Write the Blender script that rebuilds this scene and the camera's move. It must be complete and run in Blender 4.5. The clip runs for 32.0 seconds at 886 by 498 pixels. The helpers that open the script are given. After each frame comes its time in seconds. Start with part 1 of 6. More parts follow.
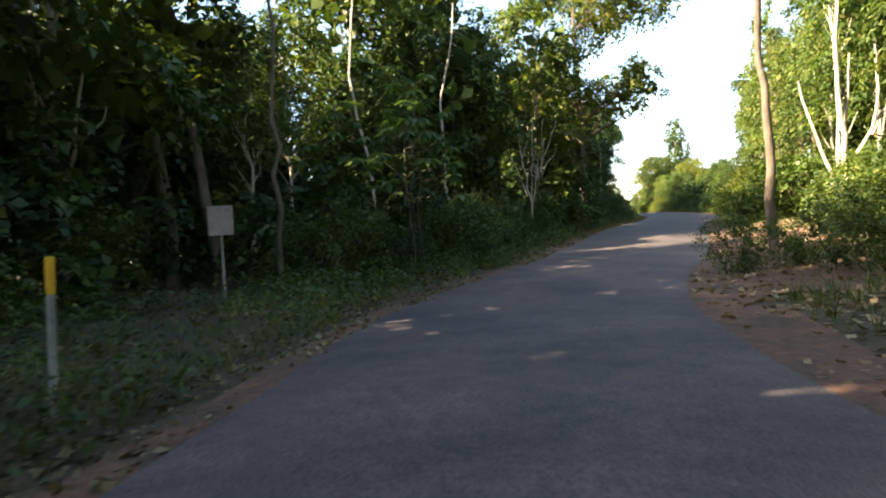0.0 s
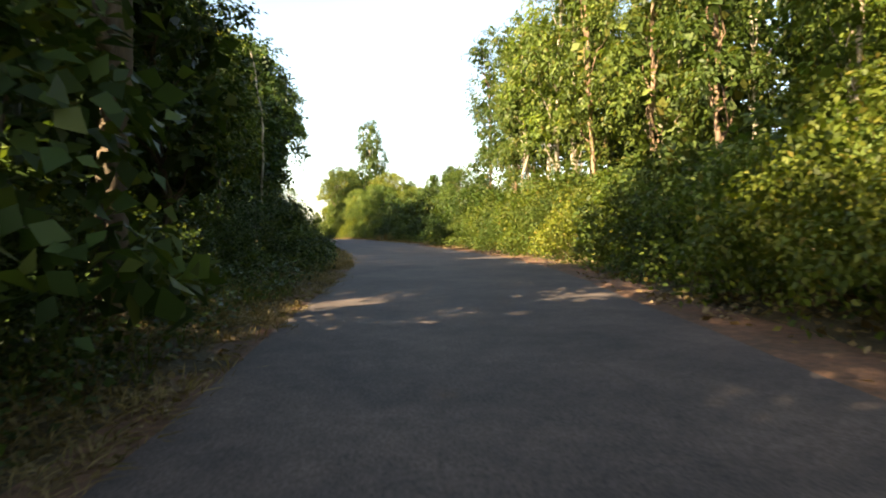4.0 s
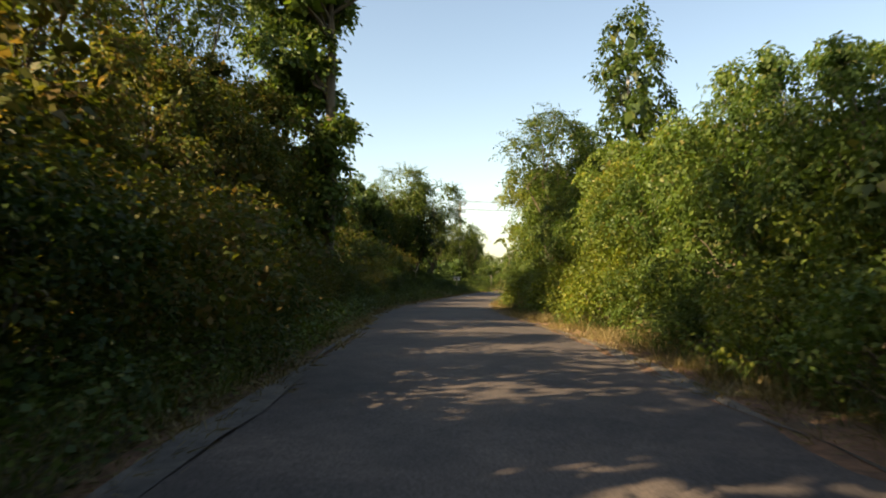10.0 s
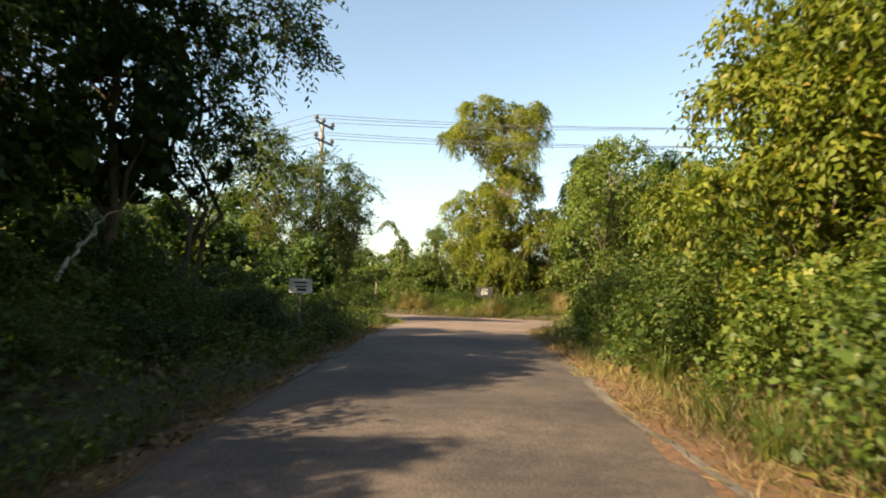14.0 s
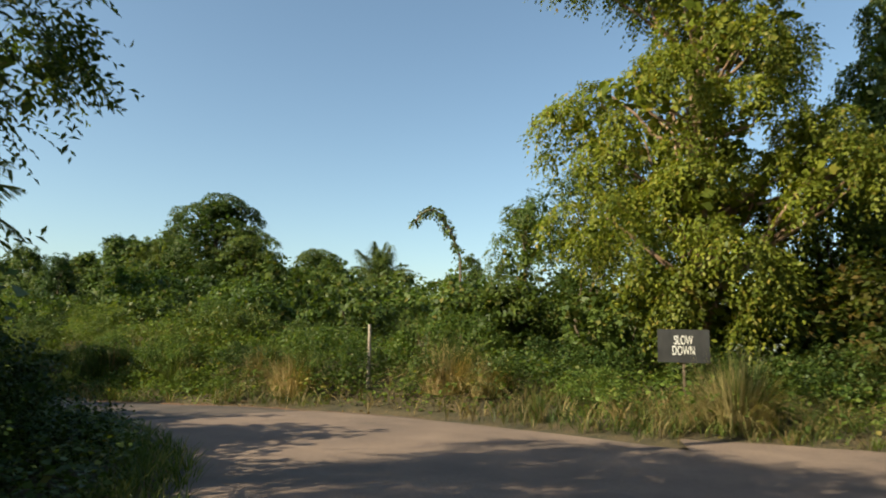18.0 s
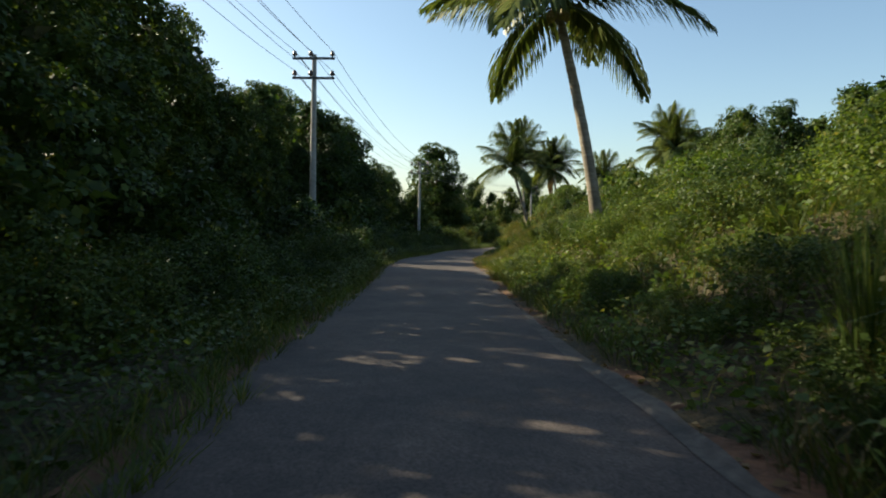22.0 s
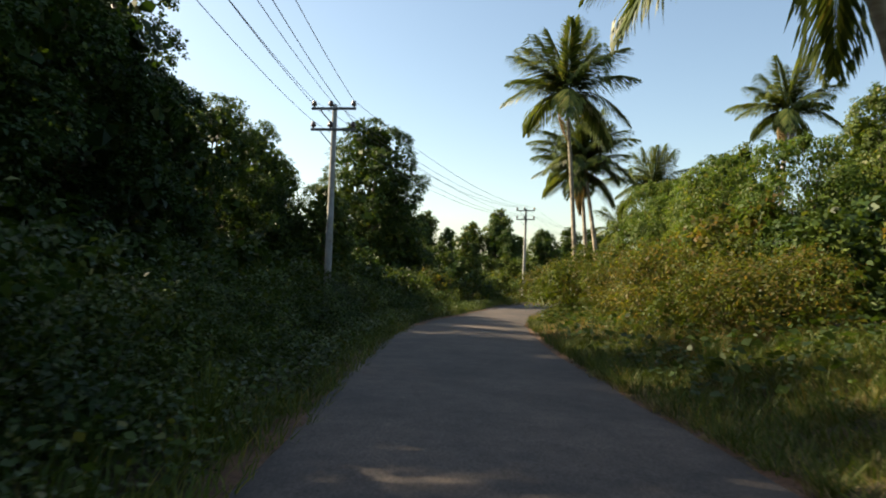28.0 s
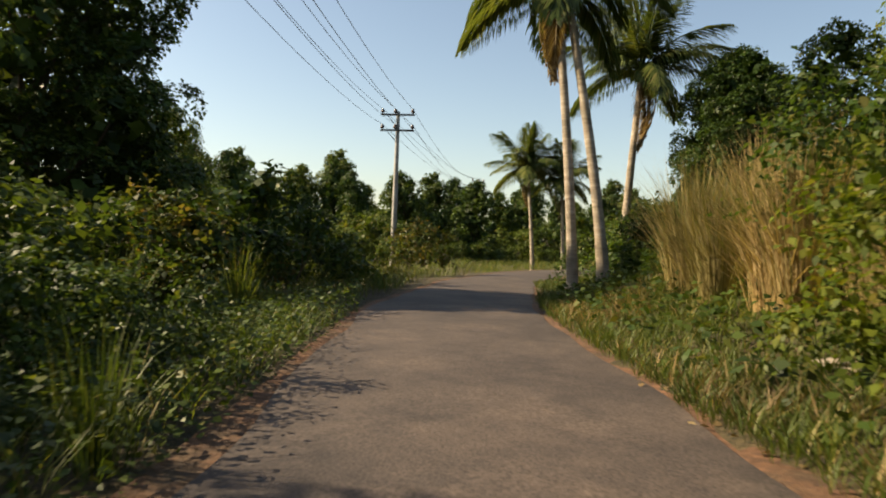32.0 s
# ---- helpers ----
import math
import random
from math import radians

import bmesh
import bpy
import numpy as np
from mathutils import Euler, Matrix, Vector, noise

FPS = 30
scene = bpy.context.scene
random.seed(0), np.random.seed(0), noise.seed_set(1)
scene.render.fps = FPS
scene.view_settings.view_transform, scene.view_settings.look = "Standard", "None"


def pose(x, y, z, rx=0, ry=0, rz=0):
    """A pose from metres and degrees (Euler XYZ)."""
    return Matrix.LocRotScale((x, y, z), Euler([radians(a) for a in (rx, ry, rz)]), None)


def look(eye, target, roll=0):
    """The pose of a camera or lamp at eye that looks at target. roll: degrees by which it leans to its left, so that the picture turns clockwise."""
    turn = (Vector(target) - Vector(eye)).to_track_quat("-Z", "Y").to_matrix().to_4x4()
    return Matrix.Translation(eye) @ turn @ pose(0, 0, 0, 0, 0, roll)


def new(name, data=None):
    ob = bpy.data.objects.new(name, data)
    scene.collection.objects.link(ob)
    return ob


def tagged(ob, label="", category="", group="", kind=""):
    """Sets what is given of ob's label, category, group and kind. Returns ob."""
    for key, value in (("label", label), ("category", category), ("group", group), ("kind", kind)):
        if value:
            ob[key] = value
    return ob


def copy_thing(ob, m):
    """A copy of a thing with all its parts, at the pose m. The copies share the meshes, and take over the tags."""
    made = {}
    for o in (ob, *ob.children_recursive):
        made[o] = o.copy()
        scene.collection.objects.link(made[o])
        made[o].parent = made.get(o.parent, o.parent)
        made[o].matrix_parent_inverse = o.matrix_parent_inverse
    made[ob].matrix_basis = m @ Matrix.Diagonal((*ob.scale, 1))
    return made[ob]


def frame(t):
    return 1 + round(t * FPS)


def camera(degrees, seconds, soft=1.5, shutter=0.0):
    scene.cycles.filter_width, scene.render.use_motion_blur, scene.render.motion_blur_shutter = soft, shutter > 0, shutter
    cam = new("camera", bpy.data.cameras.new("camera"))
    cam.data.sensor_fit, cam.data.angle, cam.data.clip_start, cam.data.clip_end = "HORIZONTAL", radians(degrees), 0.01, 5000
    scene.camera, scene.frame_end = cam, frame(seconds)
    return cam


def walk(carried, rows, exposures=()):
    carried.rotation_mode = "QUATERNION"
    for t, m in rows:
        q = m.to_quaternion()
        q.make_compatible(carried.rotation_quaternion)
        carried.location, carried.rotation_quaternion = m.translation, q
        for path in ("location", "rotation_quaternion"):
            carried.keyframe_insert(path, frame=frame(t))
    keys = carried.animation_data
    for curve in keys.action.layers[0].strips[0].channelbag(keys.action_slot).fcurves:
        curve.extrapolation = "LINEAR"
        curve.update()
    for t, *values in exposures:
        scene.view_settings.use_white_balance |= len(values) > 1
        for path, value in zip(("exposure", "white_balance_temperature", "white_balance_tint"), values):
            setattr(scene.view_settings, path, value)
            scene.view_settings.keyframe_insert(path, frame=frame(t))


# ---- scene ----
cam = camera(66.00, 32.0, soft=1.9, shutter=0.15)
PATH = [
    (0.0, pose(6.042, -34.530, 0.227, 88.33, 3.13, 25.42)),
    (0.5, pose(4.659, -31.052, 0.234, 90.17, 3.13, 19.00)),
    (1.0, pose(3.365, -27.338, 0.250, 90.79, 2.18, 12.21)),
    (1.5, pose(2.634, -23.718, 0.288, 90.23, 1.70, 6.80)),
    (2.0, pose(2.272, -19.839, 0.360, 89.19, 1.59, 1.72)),
    (2.5, pose(2.094, -15.962, 0.431, 89.14, 1.24, -1.80)),
    (4.5, pose(0.000, -0.000, 1.023, 89.06, 0.60, 0.00)),
    (5.0, pose(0.026, 4.563, 1.148, 89.73, -1.14, 3.61)),
    (5.5, pose(-0.073, 9.550, 1.262, 91.11, -2.42, 6.11)),
    (6.0, pose(-0.177, 14.616, 1.373, 92.03, -0.82, 8.26)),
    (6.5, pose(-0.662, 19.359, 1.462, 91.87, 1.85, 9.15)),
    (7.0, pose(-1.342, 24.154, 1.509, 92.46, 2.63, 9.41)),
    (7.5, pose(-2.141, 28.783, 1.547, 93.18, 2.34, 9.84)),
    (8.0, pose(-3.028, 33.506, 1.635, 93.63, 1.73, 10.43)),
    (8.5, pose(-4.062, 38.296, 1.735, 94.12, 1.00, 10.76)),
    (9.0, pose(-5.141, 42.681, 1.842, 94.47, -0.54, 12.59)),
    (9.5, pose(-6.296, 47.274, 1.971, 93.41, -2.43, 14.88)),
    (10.0, pose(-7.600, 52.012, 2.073, 92.38, -0.76, 15.87)),
    (10.5, pose(-9.086, 56.829, 2.143, 92.43, 2.33, 14.14)),
    (11.0, pose(-10.359, 61.697, 2.201, 92.45, 5.06, 12.83)),
    (11.5, pose(-11.817, 66.420, 2.217, 92.99, 3.47, 11.82)),
    (12.0, pose(-13.408, 71.066, 2.182, 93.09, 2.01, 10.89)),
    (12.5, pose(-14.726, 75.744, 2.136, 92.87, 1.80, 10.08)),
    (13.0, pose(-15.768, 80.606, 2.101, 92.15, 1.95, 8.36)),
    (13.5, pose(-16.467, 85.017, 2.030, 92.48, -0.02, 5.44)),
    (14.0, pose(-17.127, 89.460, 2.012, 93.48, -2.08, 4.14)),
    (14.5, pose(-17.546, 93.824, 2.024, 94.76, -3.17, 3.53)),
    (16.5, pose(-18.039, 108.000, 2.194, 97.71, -2.72, 4.55)),
    (17.0, pose(-18.548, 111.337, 2.122, 97.68, -1.33, 5.36)),
    (17.5, pose(-18.965, 114.403, 2.037, 98.08, -0.89, 8.01)),
    (18.0, pose(-19.383, 117.349, 1.940, 97.92, -1.26, 12.00)),
    (18.5, pose(-20.070, 119.996, 1.859, 98.00, -3.31, 18.78)),
    (19.0, pose(-21.053, 122.585, 1.783, 96.86, -5.74, 27.66)),
    (19.5, pose(-22.160, 124.837, 1.750, 95.72, -5.94, 37.12)),
    (20.0, pose(-23.576, 126.576, 1.759, 95.22, -6.78, 45.74)),
    (20.5, pose(-25.418, 128.133, 1.761, 93.87, -7.09, 55.02)),
    (21.0, pose(-27.394, 129.473, 1.750, 91.47, -5.08, 62.98)),
    (21.5, pose(-29.462, 130.642, 1.660, 89.60, -2.55, 66.96)),
    (22.0, pose(-31.934, 131.577, 1.527, 87.57, -1.14, 67.85)),
    (22.5, pose(-34.657, 132.682, 1.403, 86.92, 0.01, 68.44)),
    (23.0, pose(-37.517, 133.685, 1.296, 87.46, -0.58, 68.29)),
    (23.5, pose(-40.575, 134.926, 1.192, 89.77, -1.12, 67.48)),
    (24.0, pose(-43.417, 135.990, 1.092, 91.40, -1.16, 66.94)),
    (24.5, pose(-46.342, 137.142, 1.006, 92.16, -1.11, 67.04)),
    (26.5, pose(-58.182, 141.193, 1.084, 91.62, -1.56, 63.66)),
    (27.0, pose(-61.648, 142.809, 0.964, 91.71, -2.04, 62.85)),
    (27.5, pose(-65.049, 144.421, 0.820, 91.74, -2.07, 62.68)),
    (28.0, pose(-68.353, 146.075, 0.658, 91.82, -2.21, 62.58)),
    (28.5, pose(-71.538, 147.755, 0.541, 91.68, -2.60, 62.51)),
    (29.0, pose(-74.774, 149.427, 0.425, 91.72, -2.61, 62.42)),
    (29.5, pose(-78.015, 151.116, 0.313, 91.98, -2.79, 60.53)),
    (30.0, pose(-81.121, 152.778, 0.242, 91.94, -4.02, 57.46)),
    (30.5, pose(-84.216, 154.526, 0.177, 91.21, -3.42, 55.18)),
    (31.0, pose(-87.197, 156.401, 0.091, 90.47, -2.07, 53.06)),
    (31.5, pose(-89.991, 158.241, 0.003, 89.72, -1.67, 51.02)),
    (32.0, pose(-92.771, 160.180, -0.107, 89.54, -2.26, 48.39)),
]
walk(cam, PATH, exposures=[(0.0, 2.92, 6800, 12), (1.0, 2.72, 7500, 12), (2.5, 2.82, 8300, 12), (5.2, 2.3, 7650, 9), (7.0, 1.81, 9200, 10), (8.3, 1.3, 7400, 10), (9.0, 1.1, 7500, 9), (10.0, 1.7, 8150, 8), (12.0, 1.78, 8300, 8), (14.0, 1.68, 7700, 7), (17.0, 1.05, 6650, 1), (18.0, 1.1, 6750, -1), (19.0, 1.0, 6350, -5), (21.0, 1.02, 6350, -3), (24.0, 1.08, 7300, 7), (27.0, 1.15, 8100, 7), (28.0, 1.35, 7200, 5), (30.0, 1.05, 7300, 7), (32.0, 1.15, 7700, 9)])

# ---------------------------------------------------------------- light
SUN_AZ, SUN_EL = math.radians(228.0), math.radians(33.0)
world = bpy.data.worlds.new("sky_world")
scene.world = world
world.use_nodes = True
wn = world.node_tree
sky = wn.nodes.new("ShaderNodeTexSky")
sky.sky_type, sky.sun_disc = "NISHITA", False
sky.sun_elevation, sky.sun_rotation = SUN_EL, SUN_AZ
sky.air_density, sky.dust_density, sky.ozone_density = 1.0, 1.2, 1.2
wn.links.new(sky.outputs[0], wn.nodes["Background"].inputs[0])
wn.nodes["Background"].inputs[1].default_value = 0.088
sun_data = bpy.data.lights.new("sun", "SUN")
sun_data.energy, sun_data.angle, sun_data.color = 5.0, math.radians(0.55), (1.0, 0.86, 0.66)
sun = new("sun", sun_data)
to_sun = Vector((math.sin(SUN_AZ) * math.cos(SUN_EL), math.cos(SUN_AZ) * math.cos(SUN_EL), math.sin(SUN_EL)))
sun.matrix_basis = look(to_sun * 100, (0, 0, 0))

# ---------------------------------------------------------------- materials


def material(name):
    m = bpy.data.materials.new(name)
    m.use_nodes = True
    return m, m.node_tree.nodes, m.node_tree.links, m.node_tree.nodes["Principled BSDF"]


def ramp(nodes, stops):
    r = nodes.new("ShaderNodeValToRGB")
    while len(r.color_ramp.elements) < len(stops):
        r.color_ramp.elements.new(0.5)
    for e, (p, c) in zip(r.color_ramp.elements, stops):
        e.position, e.color = p, (*c, 1)
    return r


def noise_node(nodes, links, scale, detail=4.0, rough=0.6, space="Object"):
    tc = nodes.new("ShaderNodeTexCoord")
    n = nodes.new("ShaderNodeTexNoise")
    n.inputs["Scale"].default_value, n.inputs["Detail"].default_value, n.inputs["Roughness"].default_value = scale, detail, rough
    links.new(tc.outputs[space], n.inputs["Vector"])
    return n


def mix_rgb(nodes, links, kind, fac, a, b):
    m = nodes.new("ShaderNodeMix")
    m.data_type, m.blend_type = "RGBA", kind
    for sock, v in ((m.inputs[0], fac), (m.inputs[6], a), (m.inputs[7], b)):
        if hasattr(v, "links"):
            links.new(v, sock)
        elif isinstance(v, tuple):
            sock.default_value = (*v, 1)
        else:
            sock.default_value = v
    return m.outputs[2]


def leaf_material(name, stops, through_part=0.35, rough=0.5, patch=None):
    """Foliage: every leaf its own tone, whole plants a little apart, some light passing through the blade."""
    m, n, l, p = material(name)
    geo, info = n.new("ShaderNodeNewGeometry"), n.new("ShaderNodeObjectInfo")
    col = ramp(n, stops)
    l.new(geo.outputs["Random Per Island"], col.inputs[0])
    hsv = n.new("ShaderNodeHueSaturation")
    mp = n.new("ShaderNodeMapRange")
    mp.inputs["To Min"].default_value, mp.inputs["To Max"].default_value = 0.7, 1.3
    l.new(info.outputs["Random"], mp.inputs["Value"])
    l.new(mp.outputs[0], hsv.inputs["Value"])
    mh = n.new("ShaderNodeMapRange")
    mh.inputs["To Min"].default_value, mh.inputs["To Max"].default_value = 0.515, 0.485
    l.new(info.outputs["Random"], mh.inputs["Value"])
    l.new(mh.outputs[0], hsv.inputs["Hue"])
    big = noise_node(n, l, 0.5, 3)
    tone = ramp(n, [(0.3, (0.62, 0.62, 0.55)), (0.7, (1.3, 1.25, 1.0))])
    l.new(big.outputs[0], tone.inputs[0])
    c = mix_rgb(n, l, "MULTIPLY", 1.0, col.outputs[0], tone.outputs[0])
    if patch:
        spot = noise_node(n, l, 0.9, 3)
        sel = ramp(n, [(0.58, (0, 0, 0)), (0.7, (1, 1, 1))])
        l.new(spot.outputs[0], sel.inputs[0])
        c = mix_rgb(n, l, "MIX", sel.outputs[0], c, patch)
    l.new(c, hsv.inputs["Color"])
    l.new(hsv.outputs[0], p.inputs["Base Color"])
    p.inputs["Roughness"].default_value = rough
    p.inputs["Specular IOR Level"].default_value = 0.22
    tr = n.new("ShaderNodeBsdfTranslucent")
    warm = mix_rgb(n, l, "MULTIPLY", 1.0, hsv.outputs[0], (1.3, 1.28, 0.6))
    l.new(warm, tr.inputs["Color"])
    mx = n.new("ShaderNodeMixShader")
    mx.inputs[0].default_value = through_part
    l.new(p.outputs[0], mx.inputs[1])
    l.new(tr.outputs[0], mx.inputs[2])
    l.new(mx.outputs[0], n["Material Output"].inputs[0])
    return m


def rough_material(name, stops, scale, rough=0.85, bump=0.3, bump_scale=None, detail=6.0, second=None, metal=0.0, stretch=None):
    """Bark, wood, concrete, soil: two scales of tone and a fine relief."""
    m, n, l, p = material(name)
    a = noise_node(n, l, scale, detail)
    if stretch:
        mp = n.new("ShaderNodeMapping")
        mp.inputs["Scale"].default_value = stretch
        l.new(a.inputs["Vector"].links[0].from_socket, mp.inputs["Vector"])
        l.new(mp.outputs[0], a.inputs["Vector"])
    c = ramp(n, stops)
    l.new(a.outputs[0], c.inputs[0])
    out = c.outputs[0]
    if second:
        b = noise_node(n, l, second[0], 3)
        s = ramp(n, [(0.35, second[1]), (0.65, second[2])])
        l.new(b.outputs[0], s.inputs[0])
        out = mix_rgb(n, l, "MULTIPLY", 1.0, out, s.outputs[0])
    l.new(out, p.inputs["Base Color"])
    p.inputs["Roughness"].default_value, p.inputs["Metallic"].default_value = rough, metal
    fine = noise_node(n, l, bump_scale or scale * 4, 5)
    if stretch:
        mp2 = n.new("ShaderNodeMapping")
        mp2.inputs["Scale"].default_value = stretch
        l.new(fine.inputs["Vector"].links[0].from_socket, mp2.inputs["Vector"])
        l.new(mp2.outputs[0], fine.inputs["Vector"])
    bp = n.new("ShaderNodeBump")
    bp.inputs["Strength"].default_value, bp.inputs["Distance"].default_value = bump, 0.05
    l.new(fine.outputs[0], bp.inputs["Height"])
    l.new(bp.outputs[0], p.inputs["Normal"])
    return m


LEAF_DARK = leaf_material("leaf_dark", [(0.0, (0.021, 0.040, 0.012)), (0.5, (0.040, 0.075, 0.020)), (0.85, (0.066, 0.106, 0.025)), (1.0, (0.105, 0.125, 0.032))], 0.28)
LEAF_MID = leaf_material("leaf_mid", [(0.0, (0.030, 0.053, 0.013)), (0.5, (0.055, 0.090, 0.022)), (0.9, (0.088, 0.122, 0.030)), (1.0, (0.140, 0.128, 0.040))])
LEAF_BRIGHT = leaf_material("leaf_bright", [(0.0, (0.042, 0.076, 0.018)), (0.5, (0.074, 0.122, 0.029)), (0.9, (0.116, 0.160, 0.040)), (1.0, (0.180, 0.158, 0.055))], 0.42)
LEAF_YELLOW = leaf_material("leaf_yellow", [(0.0, (0.052, 0.080, 0.013)), (0.5, (0.094, 0.128, 0.021)), (0.9, (0.142, 0.165, 0.030)), (1.0, (0.19, 0.155, 0.042))], 0.40)
LEAF_LIME = leaf_material("leaf_lime", [(0.0, (0.070, 0.098, 0.014)), (0.5, (0.135, 0.165, 0.025)), (0.9, (0.200, 0.215, 0.036)), (1.0, (0.25, 0.20, 0.05))], 0.40)
LEAF_RUST = leaf_material("leaf_rust", [(0.0, (0.045, 0.060, 0.013)), (0.45, (0.078, 0.098, 0.022)), (0.75, (0.110, 0.102, 0.030)), (1.0, (0.17, 0.115, 0.045))], 0.46)
LEAF_DRY = leaf_material("leaf_dry", [(0.0, (0.12, 0.075, 0.042)), (0.5, (0.21, 0.145, 0.085)), (1.0, (0.36, 0.28, 0.19))], 0.25, 0.7)
LEAF_PALM = leaf_material("leaf_palm", [(0.0, (0.048, 0.074, 0.024)), (0.5, (0.084, 0.116, 0.038)), (0.9, (0.130, 0.155, 0.055)), (1.0, (0.20, 0.18, 0.085))], 0.30, 0.38)
GRASS_GREEN = leaf_material("grass_green", [(0.0, (0.039, 0.066, 0.015)), (0.6, (0.074, 0.109, 0.026)), (0.9, (0.125, 0.144, 0.040)), (1.0, (0.218, 0.179, 0.070))], 0.35)
GRASS_DRY = leaf_material("grass_dry", [(0.0, (0.110, 0.085, 0.040)), (0.5, (0.195, 0.145, 0.075)), (0.85, (0.290, 0.225, 0.130)), (1.0, (0.090, 0.105, 0.030))], 0.30, 0.6)
REED_DRY = leaf_material("reed_dry", [(0.0, (0.17, 0.135, 0.065)), (0.5, (0.30, 0.235, 0.125)), (0.85, (0.42, 0.34, 0.20)), (1.0, (0.13, 0.14, 0.045))], 0.30, 0.6)
BARK_PALE = rough_material("bark_pale", [(0.25, (0.26, 0.22, 0.16)), (0.5, (0.44, 0.39, 0.31)), (0.75, (0.58, 0.53, 0.44))], 3.0, 0.8, 0.4, 14, second=(1.1, (0.6, 0.55, 0.5), (1.05, 1.0, 0.95)), stretch=(1, 1, 0.35))
BARK_DARK = rough_material("bark_dark", [(0.25, (0.06, 0.045, 0.03)), (0.5, (0.12, 0.09, 0.06)), (0.75, (0.20, 0.16, 0.11))], 4.0, 0.9, 0.6, 18, second=(1.0, (0.6, 0.6, 0.55), (1.1, 1.05, 1.0)), stretch=(1, 1, 0.3))
BARK_RED = rough_material("bark_red", [(0.25, (0.17, 0.10, 0.06)), (0.5, (0.28, 0.18, 0.12)), (0.75, (0.38, 0.28, 0.20))], 4.0, 0.9, 0.5, 18, second=(1.0, (0.6, 0.6, 0.55), (1.1, 1.05, 1.0)), stretch=(1, 1, 0.3))
BARK_PALM = rough_material("bark_palm", [(0.25, (0.20, 0.16, 0.12)), (0.5, (0.33, 0.28, 0.22)), (0.75, (0.46, 0.41, 0.34))], 5.0, 0.85, 0.6, 20, second=(1.4, (0.6, 0.58, 0.52), (1.1, 1.05, 1.0)), stretch=(0.4, 0.4, 2.2))
CONCRETE = rough_material("pole_concrete", [(0.3, (0.30, 0.29, 0.27)), (0.7, (0.44, 0.43, 0.41))], 6.0, 0.85, 0.15, 40, second=(0.8, (0.7, 0.68, 0.64), (1.05, 1.05, 1.05)))
STEEL = rough_material("galvanised_steel", [(0.3, (0.09, 0.09, 0.09)), (0.7, (0.17, 0.17, 0.165))], 12, 0.6, 0.05, 60, metal=0.6)
CERAMIC = rough_material("brown_ceramic", [(0.3, (0.05, 0.03, 0.025)), (0.7, (0.09, 0.06, 0.05))], 8, 0.3, 0.02, 40)
WIRE = rough_material("wire_aluminium", [(0.3, (0.10, 0.10, 0.10)), (0.7, (0.16, 0.16, 0.16))], 8, 0.5, 0.02, 40, metal=0.5)
WOOD = rough_material("weathered_wood", [(0.3, (0.20, 0.16, 0.12)), (0.7, (0.36, 0.31, 0.25))], 9, 0.85, 0.4, 30, stretch=(1, 1, 0.15))
PAINT_WHITE = rough_material("white_paint", [(0.3, (0.62, 0.61, 0.58)), (0.7, (0.78, 0.77, 0.75))], 7, 0.6, 0.05, 40, second=(2.5, (0.8, 0.77, 0.7), (1.0, 1.0, 1.0)))
PAINT_YELLOW = rough_material("yellow_paint", [(0.3, (0.62, 0.33, 0.02)), (0.7, (0.78, 0.46, 0.04))], 7, 0.55, 0.05, 40)
PAINT_BLACK = rough_material("black_paint", [(0.3, (0.018, 0.018, 0.018)), (0.7, (0.035, 0.034, 0.033))], 7, 0.6, 0.05, 40)
PAINT_BROWN = rough_material("faded_board", [(0.3, (0.20, 0.16, 0.13)), (0.7, (0.32, 0.26, 0.21))], 6, 0.8, 0.1, 40)
COCONUT = rough_material("coconut_husk", [(0.3, (0.20, 0.17, 0.05)), (0.7, (0.32, 0.24, 0.09))], 6, 0.6, 0.1, 30)

# asphalt: worn chippings, paler brownish dust towards ragged edges and along wheel lines, fine cracks
ASPHALT, an, al, ap = material("asphalt")
a1 = noise_node(an, al, 0.6, 7)
a2 = noise_node(an, al, 38.0, 4)
a3 = noise_node(an, al, 4.0, 5)
c1 = ramp(an, [(0.32, (0.041, 0.033, 0.030)), (0.5, (0.065, 0.051, 0.044)), (0.68, (0.096, 0.073, 0.060))])
al.new(a1.outputs[0], c1.inputs[0])
c2 = ramp(an, [(0.32, (0.5, 0.5, 0.5)), (0.68, (1.5, 1.5, 1.5))])
al.new(a2.outputs[0], c2.inputs[0])
c3 = ramp(an, [(0.32, (0.78, 0.78, 0.79)), (0.68, (1.2, 1.17, 1.13))])
al.new(a3.outputs[0], c3.inputs[0])
mixed = mix_rgb(an, al, "MULTIPLY", 1.0, mix_rgb(an, al, "MULTIPLY", 1.0, c1.outputs[0], c2.outputs[0]), c3.outputs[0])
crack = an.new("ShaderNodeTexVoronoi")
crack.feature = "DISTANCE_TO_EDGE"
crack.inputs["Scale"].default_value = 0.55
ctc = an.new("ShaderNodeTexCoord")
cwarp = an.new("ShaderNodeMix")
cwarp.data_type = "VECTOR"
cwarp.inputs[0].default_value = 0.12
cn = noise_node(an, al, 1.6, 5)
al.new(ctc.outputs["Object"], cwarp.inputs[4])
al.new(cn.outputs[1], cwarp.inputs[5])
al.new(cwarp.outputs[1], crack.inputs["Vector"])
cr = ramp(an, [(0.0, (0.55, 0.55, 0.55)), (0.012, (1, 1, 1))])
al.new(crack.outputs["Distance"], cr.inputs[0])
mixed = mix_rgb(an, al, "MULTIPLY", 0.3, mixed, cr.outputs[0])
al.new(mixed, ap.inputs["Base Color"])
